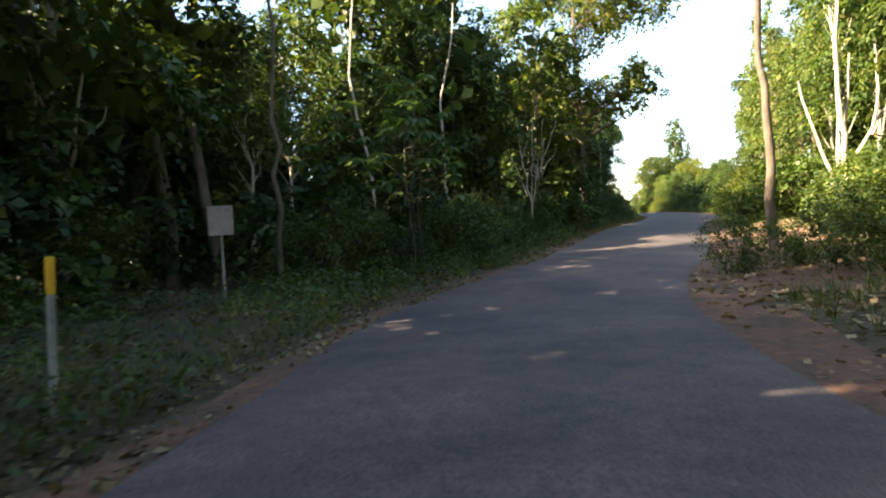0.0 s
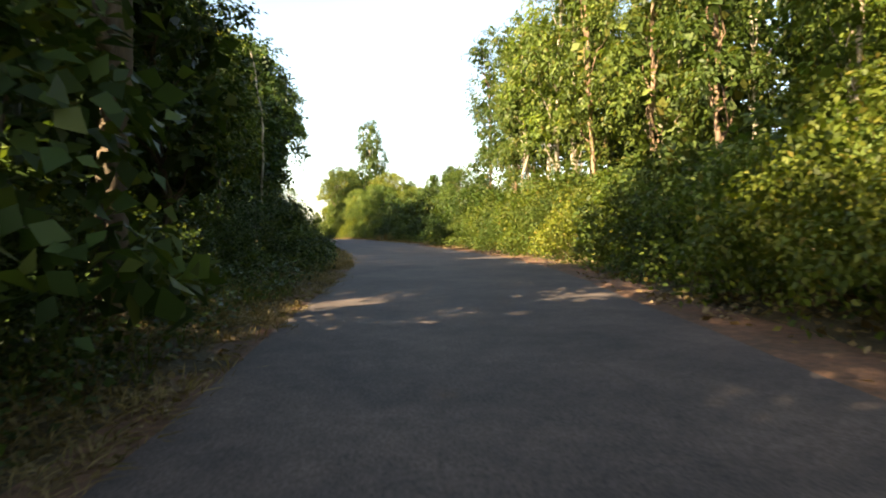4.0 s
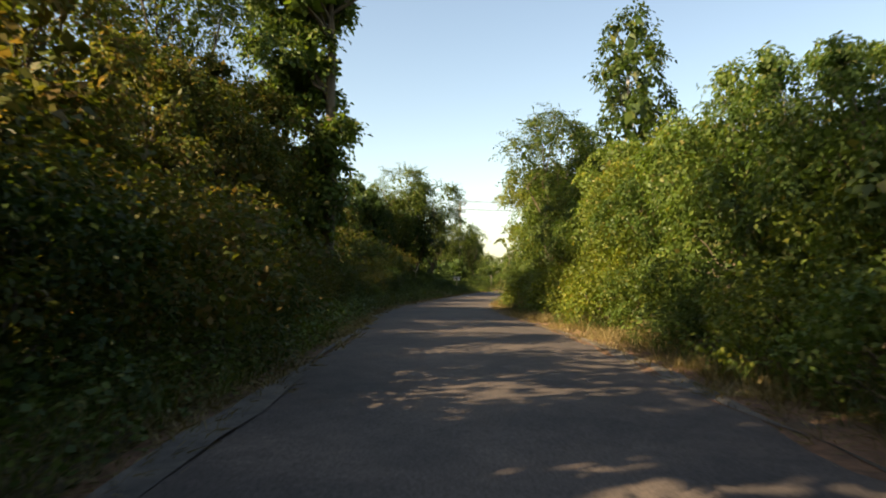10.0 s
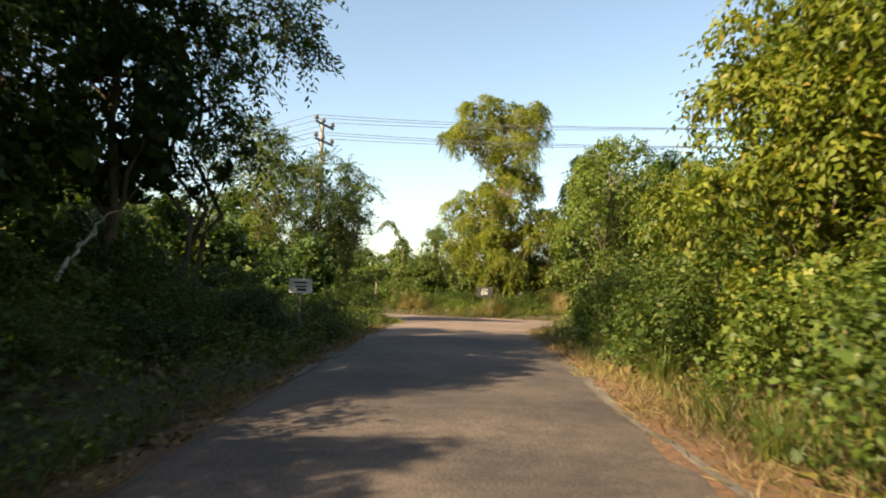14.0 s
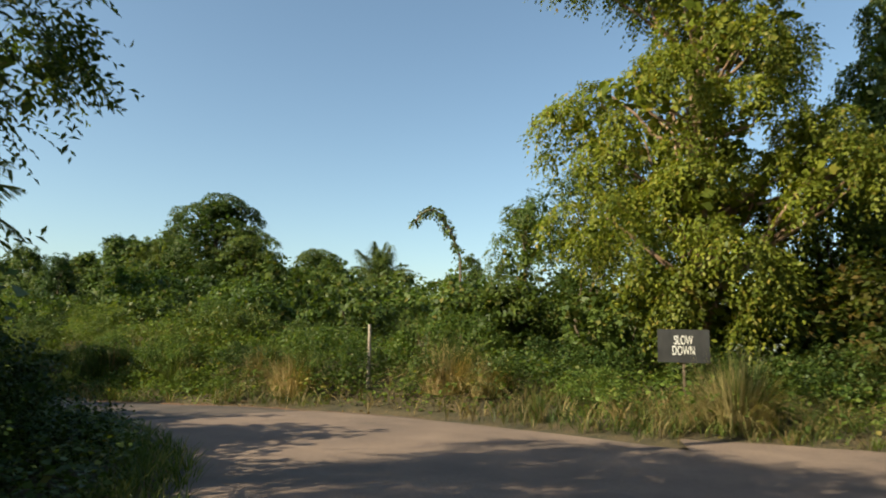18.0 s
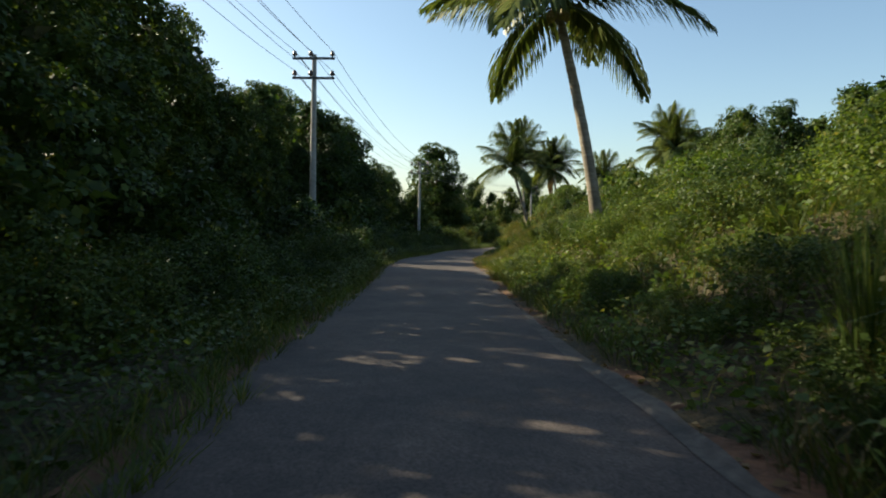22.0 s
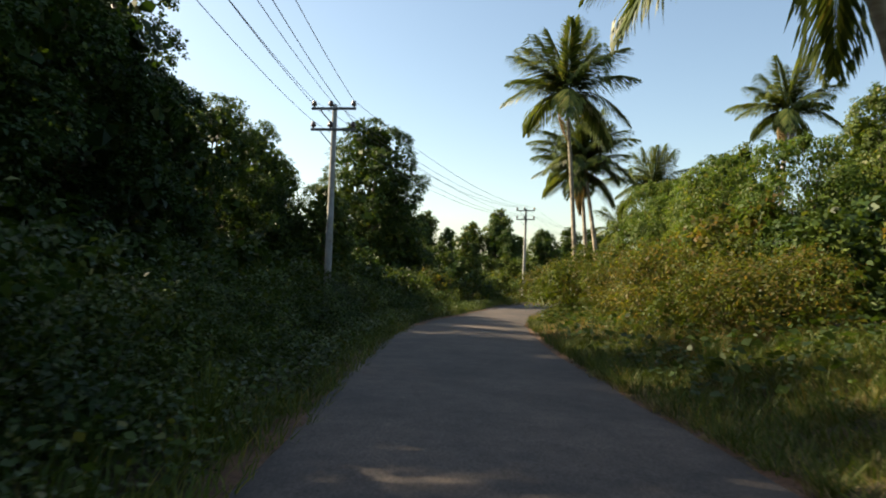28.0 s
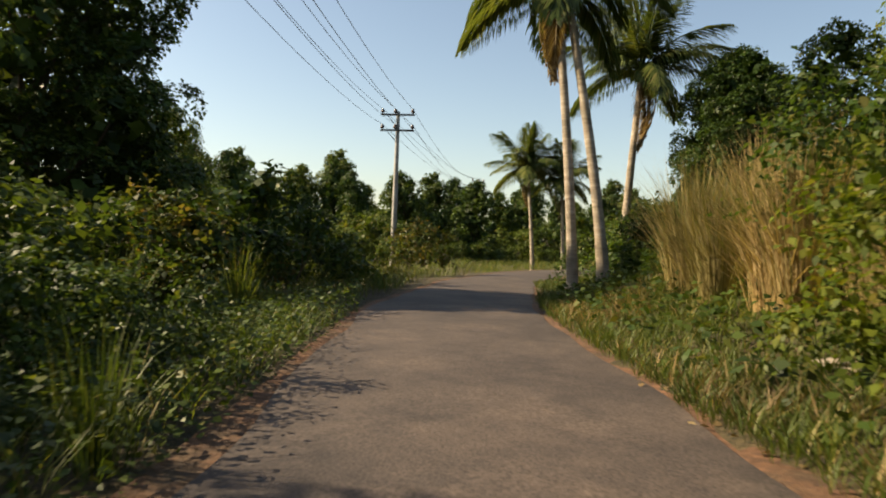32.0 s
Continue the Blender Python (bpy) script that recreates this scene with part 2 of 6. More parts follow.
ap.inputs["Roughness"].default_value = 0.82
ap.inputs["Specular IOR Level"].default_value = 0.35
ab = an.new("ShaderNodeBump")
ab.inputs["Strength"].default_value, ab.inputs["Distance"].default_value = 0.35, 0.01
al.new(a2.outputs[0], ab.inputs["Height"])
al.new(ab.outputs[0], ap.inputs["Normal"])

SOIL = rough_material("brown_litter_soil", [(0.28, (0.030, 0.026, 0.012)), (0.46, (0.055, 0.045, 0.020)), (0.62, (0.085, 0.062, 0.030)), (0.80, (0.15, 0.095, 0.052))], 1.6, 0.95, 0.9, 22, detail=10, second=(19.0, (0.45, 0.48, 0.42), (1.35, 1.25, 1.1)))
VERGE = rough_material("red_verge_soil", [(0.28, (0.055, 0.040, 0.022)), (0.5, (0.115, 0.056, 0.028)), (0.75, (0.18, 0.085, 0.042))], 1.5, 0.95, 0.6, 14, detail=8, second=(9.0, (0.6, 0.6, 0.6), (1.2, 1.2, 1.15)))
EDGE_DUST = rough_material("pale_road_edge", [(0.3, (0.055, 0.048, 0.042)), (0.7, (0.135, 0.112, 0.092))], 1.3, 0.9, 0.4, 30, second=(8.0, (0.7, 0.7, 0.7), (1.15, 1.15, 1.1)))

# ---------------------------------------------------------------- the line of the road
WAY_T = np.array([-6.0, -4.0, -2.0] + [r[0] for r in PATH] + [34.0, 36.0, 38.0, 40.0, 43.0, 46.0])
WAY_XYZ = np.array([(20.0, -72.0, 0.1), (14.5, -59.0, 0.1), (10.0, -47.0, 0.15)] + [tuple(r[1].translation) for r in PATH]
                   + [(-103.9, 170.3, -0.25), (-112.6, 180.3, -0.35), (-119.5, 191.0, -0.4), (-124.0, 204.0, -0.4), (-127.0, 224.0, -0.4), (-127.0, 246.0, -0.4)])
fine_t = np.arange(-6.0, 46.01, 0.05)
fine = np.stack([np.interp(fine_t, WAY_T, WAY_XYZ[:, k]) for k in range(3)], 1)


def smooth(a, width):
    k = np.hanning(width + 2)[1:-1]
    k /= k.sum()
    pad = width // 2
    return np.stack([np.convolve(np.pad(a[:, i], pad, mode="reflect", reflect_type="odd"), k, mode="valid")[:len(a)] for i in range(a.shape[1])], 1)


fine = np.concatenate([smooth(fine[:, :2], 21), smooth(fine[:, 2:], 61)], 1)
ROAD_Z = fine[:, 2] - 1.3
tangent = np.gradient(fine[:, :2], axis=0)
tangent /= np.linalg.norm(tangent, axis=1)[:, None]
LEFT = np.stack([-tangent[:, 1], tangent[:, 0]], 1)
left_edge = np.interp(fine_t, [-6, 2.0, 3.0, 4.5, 6.5, 9, 12, 13.5, 15, 16.2, 17.5, 19, 20.5, 22, 24, 26.5, 28.7, 30.6, 32.5, 34, 46], [2.2, 2.0, 1.8, 1.5, 1.8, 1.8, 1.6, 1.65, 1.95, 2.1, 1.8, 1.8, 1.5, 1.7, 1.8, 1.1, 1.3, 1.5, 1.4, 1.7, 1.8])
right_edge = np.interp(fine_t, [-6, 1.9, 2.6, 3.3, 5.1, 6.0, 8, 9, 10.3, 11.5, 12.5, 13.5, 16.4, 17.2, 18.0, 18.8, 19.4, 20, 21, 21.6, 22.2, 24.5, 25.7, 27.3, 28.7, 30.7, 32.7, 34, 46],
                       [2.4, 2.3, 2.7, 3.1, 3.4, 3.6, 3.4, 3.4, 3.0, 2.7, 2.4, 2.0, 2.0, 2.9, 4.6, 6.2, 5.7, 4.3, 2.6, 2.0, 1.75, 1.8, 2.2, 2.3, 2.45, 2.4, 1.95, 1.9, 2.0])


def at(t, lat):
    """World x, y at a moment of the drive, lat metres to the left of the line (negative: to the right)."""
    i = int(np.clip(round((t + 6.0) / 0.05), 0, len(fine_t) - 1))
    return fine[i, :2] + LEFT[i] * lat


def edge_at(t, side):
    i = int(np.clip(round((t + 6.0) / 0.05), 0, len(fine_t) - 1))
    return left_edge[i] if side > 0 else right_edge[i]


# side road that joins at the bend
side_x = np.linspace(-18.0, 70.0, 60)
side_far = np.interp(side_x, [-18, -13, -6, 10, 70], [129.2, 128.4, 128.0, 127.0, 122.0])
side_near = np.interp(side_x, [-18, -15.5, -14, -12, -6, 10, 70], [117.5, 119.5, 121.8, 123.0, 123.2, 122.4, 117.5])


def bank_height(t, lat):
    """Height of the land over the road surface."""
    side = np.where(lat > 0, 1, -1)
    off = np.abs(lat) - np.where(side > 0, np.interp(t, fine_t, left_edge), np.interp(t, fine_t, right_edge))
    rise_r = np.interp(t, [-6, 20, 21.5, 22.5, 27.5, 28.5, 29.5, 31, 34, 36, 46], [0.1, 0.3, 1.0, 1.9, 1.8, 1.4, 0.6, 0.8, 1.2, 0.4, 0.3])
    rise_l = np.interp(t, [-6, 11, 12, 13, 15, 16, 17, 24, 30, 46], [0.1, 0.2, 0.7, 1.0, 0.9, 0.3, 0.15, 0.1, -0.2, -0.3])
    rise = np.where(side > 0, rise_l, rise_r)
    steep = np.where(side > 0, 2.5, 3.2)
    u = np.clip((off - 0.35) / steep, 0, 1)
    far = np.clip((off - 6) / 40, 0, 1) * np.where(side > 0, 0.3, 1.6)
    return rise * u * u * (3 - 2 * u) + far


def near_line(x, y):
    """The moment and lateral offset of the road's line nearest to each point, and its distance."""
    q = np.stack([np.ravel(x), np.ravel(y)], 1)
    best_i = np.zeros(len(q), int)
    sub = fine[::4, :2]
    for a in range(0, len(q), 20000):
        d = ((q[a:a + 20000, None, :] - sub[None]) ** 2).sum(2)
        best_i[a:a + 20000] = d.argmin(1) * 4
    rel = q - fine[best_i, :2]
    lat = (rel * LEFT[best_i]).sum(1)
    dist = np.linalg.norm(rel, axis=1)
    return fine_t[best_i], np.where(lat >= 0, dist, -dist), best_i


def ripple(x, y):
    return 0.10 * np.sin(0.9 * x + 1.3 * np.sin(0.41 * y)) * np.cos(0.77 * y + 0.6) + 0.05 * np.sin(2.3 * x + 0.4) * np.sin(2.9 * y + 1.1)


def land_height(x, y):
    x, y = np.atleast_1d(np.asarray(x, float)), np.atleast_1d(np.asarray(y, float))
    t, lat, i = near_line(x, y)
    off = np.abs(lat) - np.where(lat > 0, left_edge[i], right_edge[i])
    z = ROAD_Z[i] + bank_height(t, lat)
    blend = np.clip((off - 22) / 25, 0, 1)
    z = z * (1 - blend) + 1.3 * blend
    rough = np.clip((off - 0.2) / 2.0, 0, 1)
    z += ripple(x, y) * rough
    z -= 0.07 * (off < 0.1)
    on_side = (x > -17) & (x < 80) & (y < np.interp(x, side_x, side_far) + 0.3) & (y > np.interp(x, side_x, side_near) - 0.3)
    z = np.where(on_side & (off > -0.2), ROAD_Z[int((19.0 + 6) / 0.05)] - 0.07, z)
    return z


def lay(x, y):
    return float(land_height(x, y)[0])


# ---------------------------------------------------------------- mesh helpers


def mesh_of(name, verts, faces, mat, smooth_faces=False):
    me = bpy.data.meshes.new(name)
    me.from_pydata([tuple(v) for v in verts], [], [tuple(f) for f in faces])
    if smooth_faces:
        me.polygons.foreach_set("use_smooth", [True] * len(me.polygons))
    me.materials.append(mat)
    me.update()
    return me


def quads_mesh(name, v, mat, extra=None, smooth_faces=False):
    """A mesh of loose quads, v of shape (n, 4, 3), and of extra = (verts, quads) that belong to it."""
    n = len(v)
    verts = v.reshape(-1, 3)
    faces = np.arange(n * 4).reshape(n, 4)
    if extra is not None and len(extra[0]):
        faces = np.concatenate([faces, np.asarray(extra[1]) + len(verts)])
        verts = np.concatenate([verts, np.asarray(extra[0])])
    me = bpy.data.meshes.new(name)
    me.vertices.add(len(verts))
    me.vertices.foreach_set("co", verts.astype(np.float32).ravel())
    me.loops.add(len(faces) * 4)
    me.loops.foreach_set("vertex_index", faces.astype(np.int32).ravel())
    me.polygons.add(len(faces))
    me.polygons.foreach_set("loop_start", np.arange(0, len(faces) * 4, 4, dtype=np.int32))
    me.materials.append(mat)
    me.update(calc_edges=True)
    me.validate()
    return me


def tube(points, radii, sides=7, cap=True):
    """Verts and quads of a tapering tube along points."""
    pts = np.asarray(points, float)
    vs, fs = [], []
    up = np.array((0.3, 0.9, 0.1))
    for k, p in enumerate(pts):
        d = pts[min(k + 1, len(pts) - 1)] - pts[max(k - 1, 0)]
        d /= np.linalg.norm(d) + 1e-9
        a = np.cross(d, up)
        a /= np.linalg.norm(a) + 1e-9
        b = np.cross(d, a)
        for s in range(sides):
            w = 2 * math.pi * s / sides
            vs.append(p + radii[k] * (math.cos(w) * a + math.sin(w) * b))
    for k in range(len(pts) - 1):
        for s in range(sides):
            fs.append((k * sides + s, k * sides + (s + 1) % sides, (k + 1) * sides + (s + 1) % sides, (k + 1) * sides + s))
    return vs, fs


def join(parts):
    vs, fs = [], []
    for v, f in parts:
        o = len(vs)
        vs += list(v)
        fs += [tuple(i + o for i in q) for q in f]
    return vs, fs


def bevelled(name, spec, mat, width=0.01):
    bm = bmesh.new()
    bmesh.ops.create_cube(bm, size=1)
    bmesh.ops.scale(bm, vec=spec[3:], verts=bm.verts)
    bmesh.ops.translate(bm, vec=spec[:3], verts=bm.verts)
    bmesh.ops.bevel(bm, geom=list(bm.edges), offset=width, segments=2, affect="EDGES")
    me = bpy.data.meshes.new(name)
    bm.to_mesh(me)
    bm.free()
    me.materials.append(mat)
    return me


def part(name, data, parent, label=""):
    ob = new(name, data)
    ob.parent = parent
    if label:
        ob["label"] = label
    return ob


# ---------------------------------------------------------------- ground and road
def axis(lo, hi, step, out):
    mid = np.arange(lo, hi + step / 2, step)
    far = np.array([8, 20, 45, 100, 220, 500, 1200, 2500.0])
    return np.concatenate([lo - far[::-1], mid, hi + far]) if out else mid


gx, gy = axis(-165, 45, 1.1, True), axis(-85, 255, 1.1, True)
mx_, my_ = np.meshgrid(gx, gy)
gz = land_height(mx_.ravel(), my_.ravel())
gv = np.stack([mx_.ravel(), my_.ravel(), gz], 1)
nx_, ny_ = len(gx), len(gy)
ii = (np.arange(ny_ - 1)[:, None] * nx_ + np.arange(nx_ - 1)[None]).ravel()
gf = np.stack([ii, ii + 1, ii + nx_ + 1, ii + nx_], 1)
ground_me = quads_mesh("ground", np.zeros((0, 4, 3)), SOIL, (gv, gf))
ground_me.polygons.foreach_set("use_smooth", [True] * len(ground_me.polygons))
tagged(new("ground", ground_me), "uneven brown soil and leaf litter beside the road", "ground", kind="structure")

rng = np.random.default_rng(5)


def ribbon(name, inner, outer, ts, lift, mat, cols, label, category, crown=0.0, ragged=0.0):
    """A strip between two lateral offsets along the line (offsets to the left positive)."""
    vs, fs = [], []
    wob_a = smooth(rng.normal(0, 1, (len(ts), 1)), 9)[:, 0] * ragged
    wob_b = smooth(rng.normal(0, 1, (len(ts), 1)), 9)[:, 0] * ragged
    for k, t in enumerate(ts):
        i = int(np.clip(round((t + 6.0) / 0.05), 0, len(fine_t) - 1))
        a, b = inner[i] + wob_a[k], outer[i] + wob_b[k]
        for c in range(cols + 1):
            u = c / cols
            lat = a + (b - a) * u
            p = fine[i, :2] + LEFT[i] * lat
            vs.append((p[0], p[1], ROAD_Z[i] + lift + crown * (1 - (2 * u - 1) ** 2)))
    for k in range(len(ts) - 1):
        for c in range(cols):
            o = k * (cols + 1) + c
            fs.append((o, o + 1, o + cols + 2, o + cols + 1))
    me = quads_mesh(name, np.zeros((0, 4, 3)), mat, (np.array(vs), np.array(fs)))
    me.polygons.foreach_set("use_smooth", [True] * len(me.polygons))
    return tagged(new(name, me), label, category, kind="structure")


# dusty asphalt, its colour also lifted to carry the sunlight on the junction
DUSTY_SUNLIT = rough_material("dusty_sunlit_asphalt", [(0.28, (0.095, 0.068, 0.053)), (0.5, (0.150, 0.104, 0.080)), (0.75, (0.200, 0.140, 0.105))], 0.7, 0.9, 0.3, 60, detail=9, second=(45.0, (0.75, 0.75, 0.75), (1.2, 1.2, 1.2)))
ts = np.arange(-6, 46.01, 0.05)
ribbon("road", -right_edge, left_edge, ts, 0.02, ASPHALT, 10, "narrow worn grey asphalt road with ragged edges", "road", 0.03, 0.10)
ribbon("road", -right_edge, left_edge - 0.15, np.arange(16.2, 20.9, 0.05), 0.03, DUSTY_SUNLIT, 10, "dusty reddish asphalt where the roads meet, coloured paler as if sunlit", "road", 0.03, 0.04)
sv, sf = [], []
zs = ROAD_Z[int((19.0 + 6) / 0.05)]
for k, x in enumerate(side_x):
    for c in range(7):
        sv.append((x, side_near[k] + (side_far[k] - side_near[k]) * c / 6, zs + 0.012))
for k in range(len(side_x) - 1):
    for c in range(6):
        o = k * 7 + c
        sf.append((o, o + 7, o + 8, o + 1))
tagged(new("road", quads_mesh("side_road", np.zeros((0, 4, 3)), DUSTY_SUNLIT, (np.array(sv), np.array(sf)))), "worn asphalt side road joining at the bend", "road", kind="structure")

# ---------------------------------------------------------------- plants


def unit(v):
    return v / (np.linalg.norm(v, axis=-1, keepdims=True) + 1e-9)


def blades(p, a, nrm, length, width, fold=0.12, mid=0.45):
    """Folded leaf blades: base, side, tip, side."""
    side = unit(np.cross(a, nrm))
    nn = unit(np.cross(side, a))
    L, w = length[:, None], width[:, None]
    m = p + a * L * mid + nn * L * fold
    return np.stack([p, m + side * w, p + a * L - nn * L * fold * 0.5, m - side * w], 1)


def leaf_cloud(r, blobs, sprays, per, length, leaf, width, droop=0.35, shell=(0.62, 1.18), low=-0.7, lobes=8, lobe=(0.26, 0.50)):
    """Leaves on twigs over the outside of rounded masses, which break up into smaller lobes; blobs: rows of centre and radii."""
    b = np.asarray(blobs, float)
    if lobes:
        par = np.repeat(np.arange(len(b)), lobes)
        d = unit(r.normal(0, 1, (len(par), 3)) + np.array((0, 0, 0.25)))
        rad = b[par, 3:].mean(1) * r.uniform(*lobe, len(par))
        c = b[par, :3] + d * np.maximum(b[par, 3:] - rad[:, None] * 0.55, 0.02)
        keep = d[:, 2] > low
        for j in range(len(b)):
            keep &= ((((c - b[j, :3]) / b[j, 3:]) ** 2).sum(1) > 0.5) | (par == j)
        if keep.sum() < 4:
            keep[:] = True
        c, rad, d, par = c[keep], rad[keep], d[keep], par[keep]
        k = r.choice(len(c), int(sprays * 1.5), p=rad ** 2 / (rad ** 2).sum())
        e = unit(r.normal(0, 1, (len(k), 3)) + d[k] * 0.55 + np.array((0, 0, 0.45)))
        p = c[k] + e * np.array((1, 1, 0.8)) * (rad[k] * r.uniform(shell[0] + 0.1, shell[1], len(k)))[:, None]
        k, d = par[k], e
    else:
        area = (b[:, 3] * b[:, 4] + b[:, 3] * b[:, 5] + b[:, 4] * b[:, 5])
        k = r.choice(len(b), int(sprays * 1.7), p=area / area.sum())
        d = unit(r.normal(0, 1, (len(k), 3)))
        ok = d[:, 2] > low
        k, d = k[ok], d[ok]
        p = b[k, :3] + d * b[k, 3:] * r.uniform(*shell, (len(k), 1))
    inside = np.zeros(len(p), bool)
    for j in range(len(b)):
        q = (((p - b[j, :3]) / b[j, 3:]) ** 2).sum(1)
        inside |= (q < 0.6) & (k != j)
    p, d = p[~inside][:sprays], d[~inside][:sprays]
    n = len(p)
    axis_ = unit(d * 0.7 + r.normal(0, 0.55, (n, 3)) + np.array((0, 0, -droop)))
    nrm = unit(d * 0.5 + np.array((0, 0, 0.8)) + r.normal(0, 0.35, (n, 3)))
    side = unit(np.cross(axis_, nrm))
    sl = length * r.uniform(0.6, 1.3, n)
    out = []
    for q in range(per):
        u = (q + 0.5) / per
        s = 1 if q % 2 else -1
        base = p + axis_ * (sl * (u - 0.3))[:, None] + np.array((0, 0, -1)) * (droop * 0.5 * sl * u * u)[:, None]
        la = unit(axis_ * 0.6 + side * s * 0.8 + r.normal(0, 0.25, (n, 3)) + np.array((0, 0, -droop * 0.6)))
        ln = unit(nrm + r.normal(0, 0.3, (n, 3)))
        sz = leaf * r.uniform(0.65, 1.3, n)
        out.append(blades(base, la, ln, sz, sz * width))
    return np.concatenate(out)


def inner_leaves(r, blobs, per=34, most=0.42):
    """Large shaded leaves inside the masses, which close a crown to the eye."""
    b = np.repeat(np.asarray(blobs, float), per, axis=0)
    n = len(b)
    d = unit(r.normal(0, 1, (n, 3)))
    p = b[:, :3] + d * b[:, 3:] * r.uniform(0.2, 0.66, (n, 1))
    rad = b[:, 3:].mean(1)
    a = unit(r.normal(0, 1, (n, 3)))
    nr = unit(d + r.normal(0, 0.4, (n, 3)))
    ln = np.minimum(rad * 0.8, most) * r.uniform(0.6, 1.1, n)
    return blades(p - a * ln[:, None] * 0.5, a, nr, ln, ln * 0.36, 0.15)


def bent(r, a, b, n=6, wob=0.1):
    a, b = np.asarray(a, float), np.asarray(b, float)
    u = np.linspace(0, 1, n)[:, None]
    w = r.normal(0, wob, (n, 3)) * (u * (1 - u) * 4)
    return a + (b - a) * u + w


def broadleaf(name, seed, h, spread, crown_from, blobs_n, sprays, per, leaf, width, leaf_mat, bark, trunk_r, length=0.7, droop=0.35, core=0.72, round_=1.0, shape="oval", label="", category="tree", low=-0.7, trunks=1, lean=0.4, tiers=(), fill=2.1, shell=(0.62, 1.18), lobes=8, lobe=(0.26, 0.50)):
    """A tree: tapered trunk, limbs that reach into the masses of its crown, and the crown's leaves."""
    r = np.random.default_rng(seed)
    blobs = []
    for cx, cy, cz, rx, ry, rz, k, br in tiers:
        d = unit(r.normal(0, 1, (k, 3))) * r.uniform(0.35, 0.85, (k, 1)) * np.array((rx, ry, rz))
        blobs += [(cx + q[0], cy + q[1], cz + q[2], br * a, br * b, br * a * 0.85) for q, a, b in zip(d, r.uniform(0.7, 1.2, k), r.uniform(0.7, 1.2, k))]
    for i in range(0 if tiers else blobs_n):
        u = (i + 0.5) / blobs_n
        z = crown_from + (h - crown_from) * u
        if shape == "oval":
            rad = spread * math.sqrt(max(0.05, 1 - (2 * u - 0.85) ** 2 / 1.4))
        elif shape == "dome":
            rad = spread * math.sqrt(max(0.06, 1 - u ** 2.4))
        elif shape == "cone":
            rad = spread * min(1.0, 1.45 * (1 - u) ** 0.75 + 0.12)
        elif shape == "column":
            rad = spread * (0.86 + 0.16 * math.sin(9 * u + seed)) * (1.0 if u < 0.85 else 0.8)
        else:
            rad = spread * (0.35 + 0.75 * u)
        w = r.uniform(0, 2 * math.pi)
        br = rad * r.uniform(0.42, 0.62) * round_
        off = max(0.0, rad - br) * r.uniform(0.5, 1.0)
        if shape == "dome":
            w, br = i * 2.4 + r.uniform(-0.3, 0.3), spread * r.uniform(0.34, 0.46)
            off = max(0.0, rad - br * 0.85) * r.uniform(0.85, 1.05)
        blobs.append((off * math.cos(w), off * math.sin(w), min(z, h - br * 0.7), br, br * r.uniform(0.85, 1.15), br * r.uniform(0.7, 1.0)))
    root = new(name)
    root.parent = None
    tagged(root, label, category)
    wood = []
    for q in range(trunks):
        a = (r.uniform(-0.3, 0.3) * (trunks > 1), r.uniform(-0.3, 0.3) * (trunks > 1), -0.3)
        top = (r.uniform(-lean, lean), r.uniform(-lean, lean), crown_from + (h - crown_from) * 0.75)
        line = bent(r, a, top, 9, 0.12 * lean / 0.4)
        radii = trunk_r * np.linspace(1.0, 0.35, 9)
        radii[0] *= 1.35
        wood.append((line, radii))
    part("trunk", mesh_of("trunk", *tube(wood[0][0], wood[0][1], 9), bark, True), root)
    for line, radii in wood[1:]:
        part("trunk", mesh_of("trunk", *tube(line, radii, 8), bark, True), root)
    limbs = []
    for i, bl in enumerate(blobs):
        line, radii = wood[i % len(wood)]
        k = min(7, max(2, int(8 * max(0.15, (bl[2] - bl[5] * 0.8 - 0.5) / (crown_from + (h - crown_from) * 0.75)))))
        limbs.append(tube(bent(r, line[k], bl[:3], 5, 0.12), radii[k] * np.linspace(0.55, 0.15, 5), 4))
    part("branchwork", mesh_of("branchwork", *join(limbs), bark, True), root)
    leaves = leaf_cloud(r, blobs, sprays, per, length, leaf, width, droop, shell, low, lobes, lobe)
    part("crown", quads_mesh("crown", np.concatenate([leaves, inner_leaves(r, blobs, int(core * 44), leaf * fill)]) if core else leaves, leaf_mat), root)
    return root


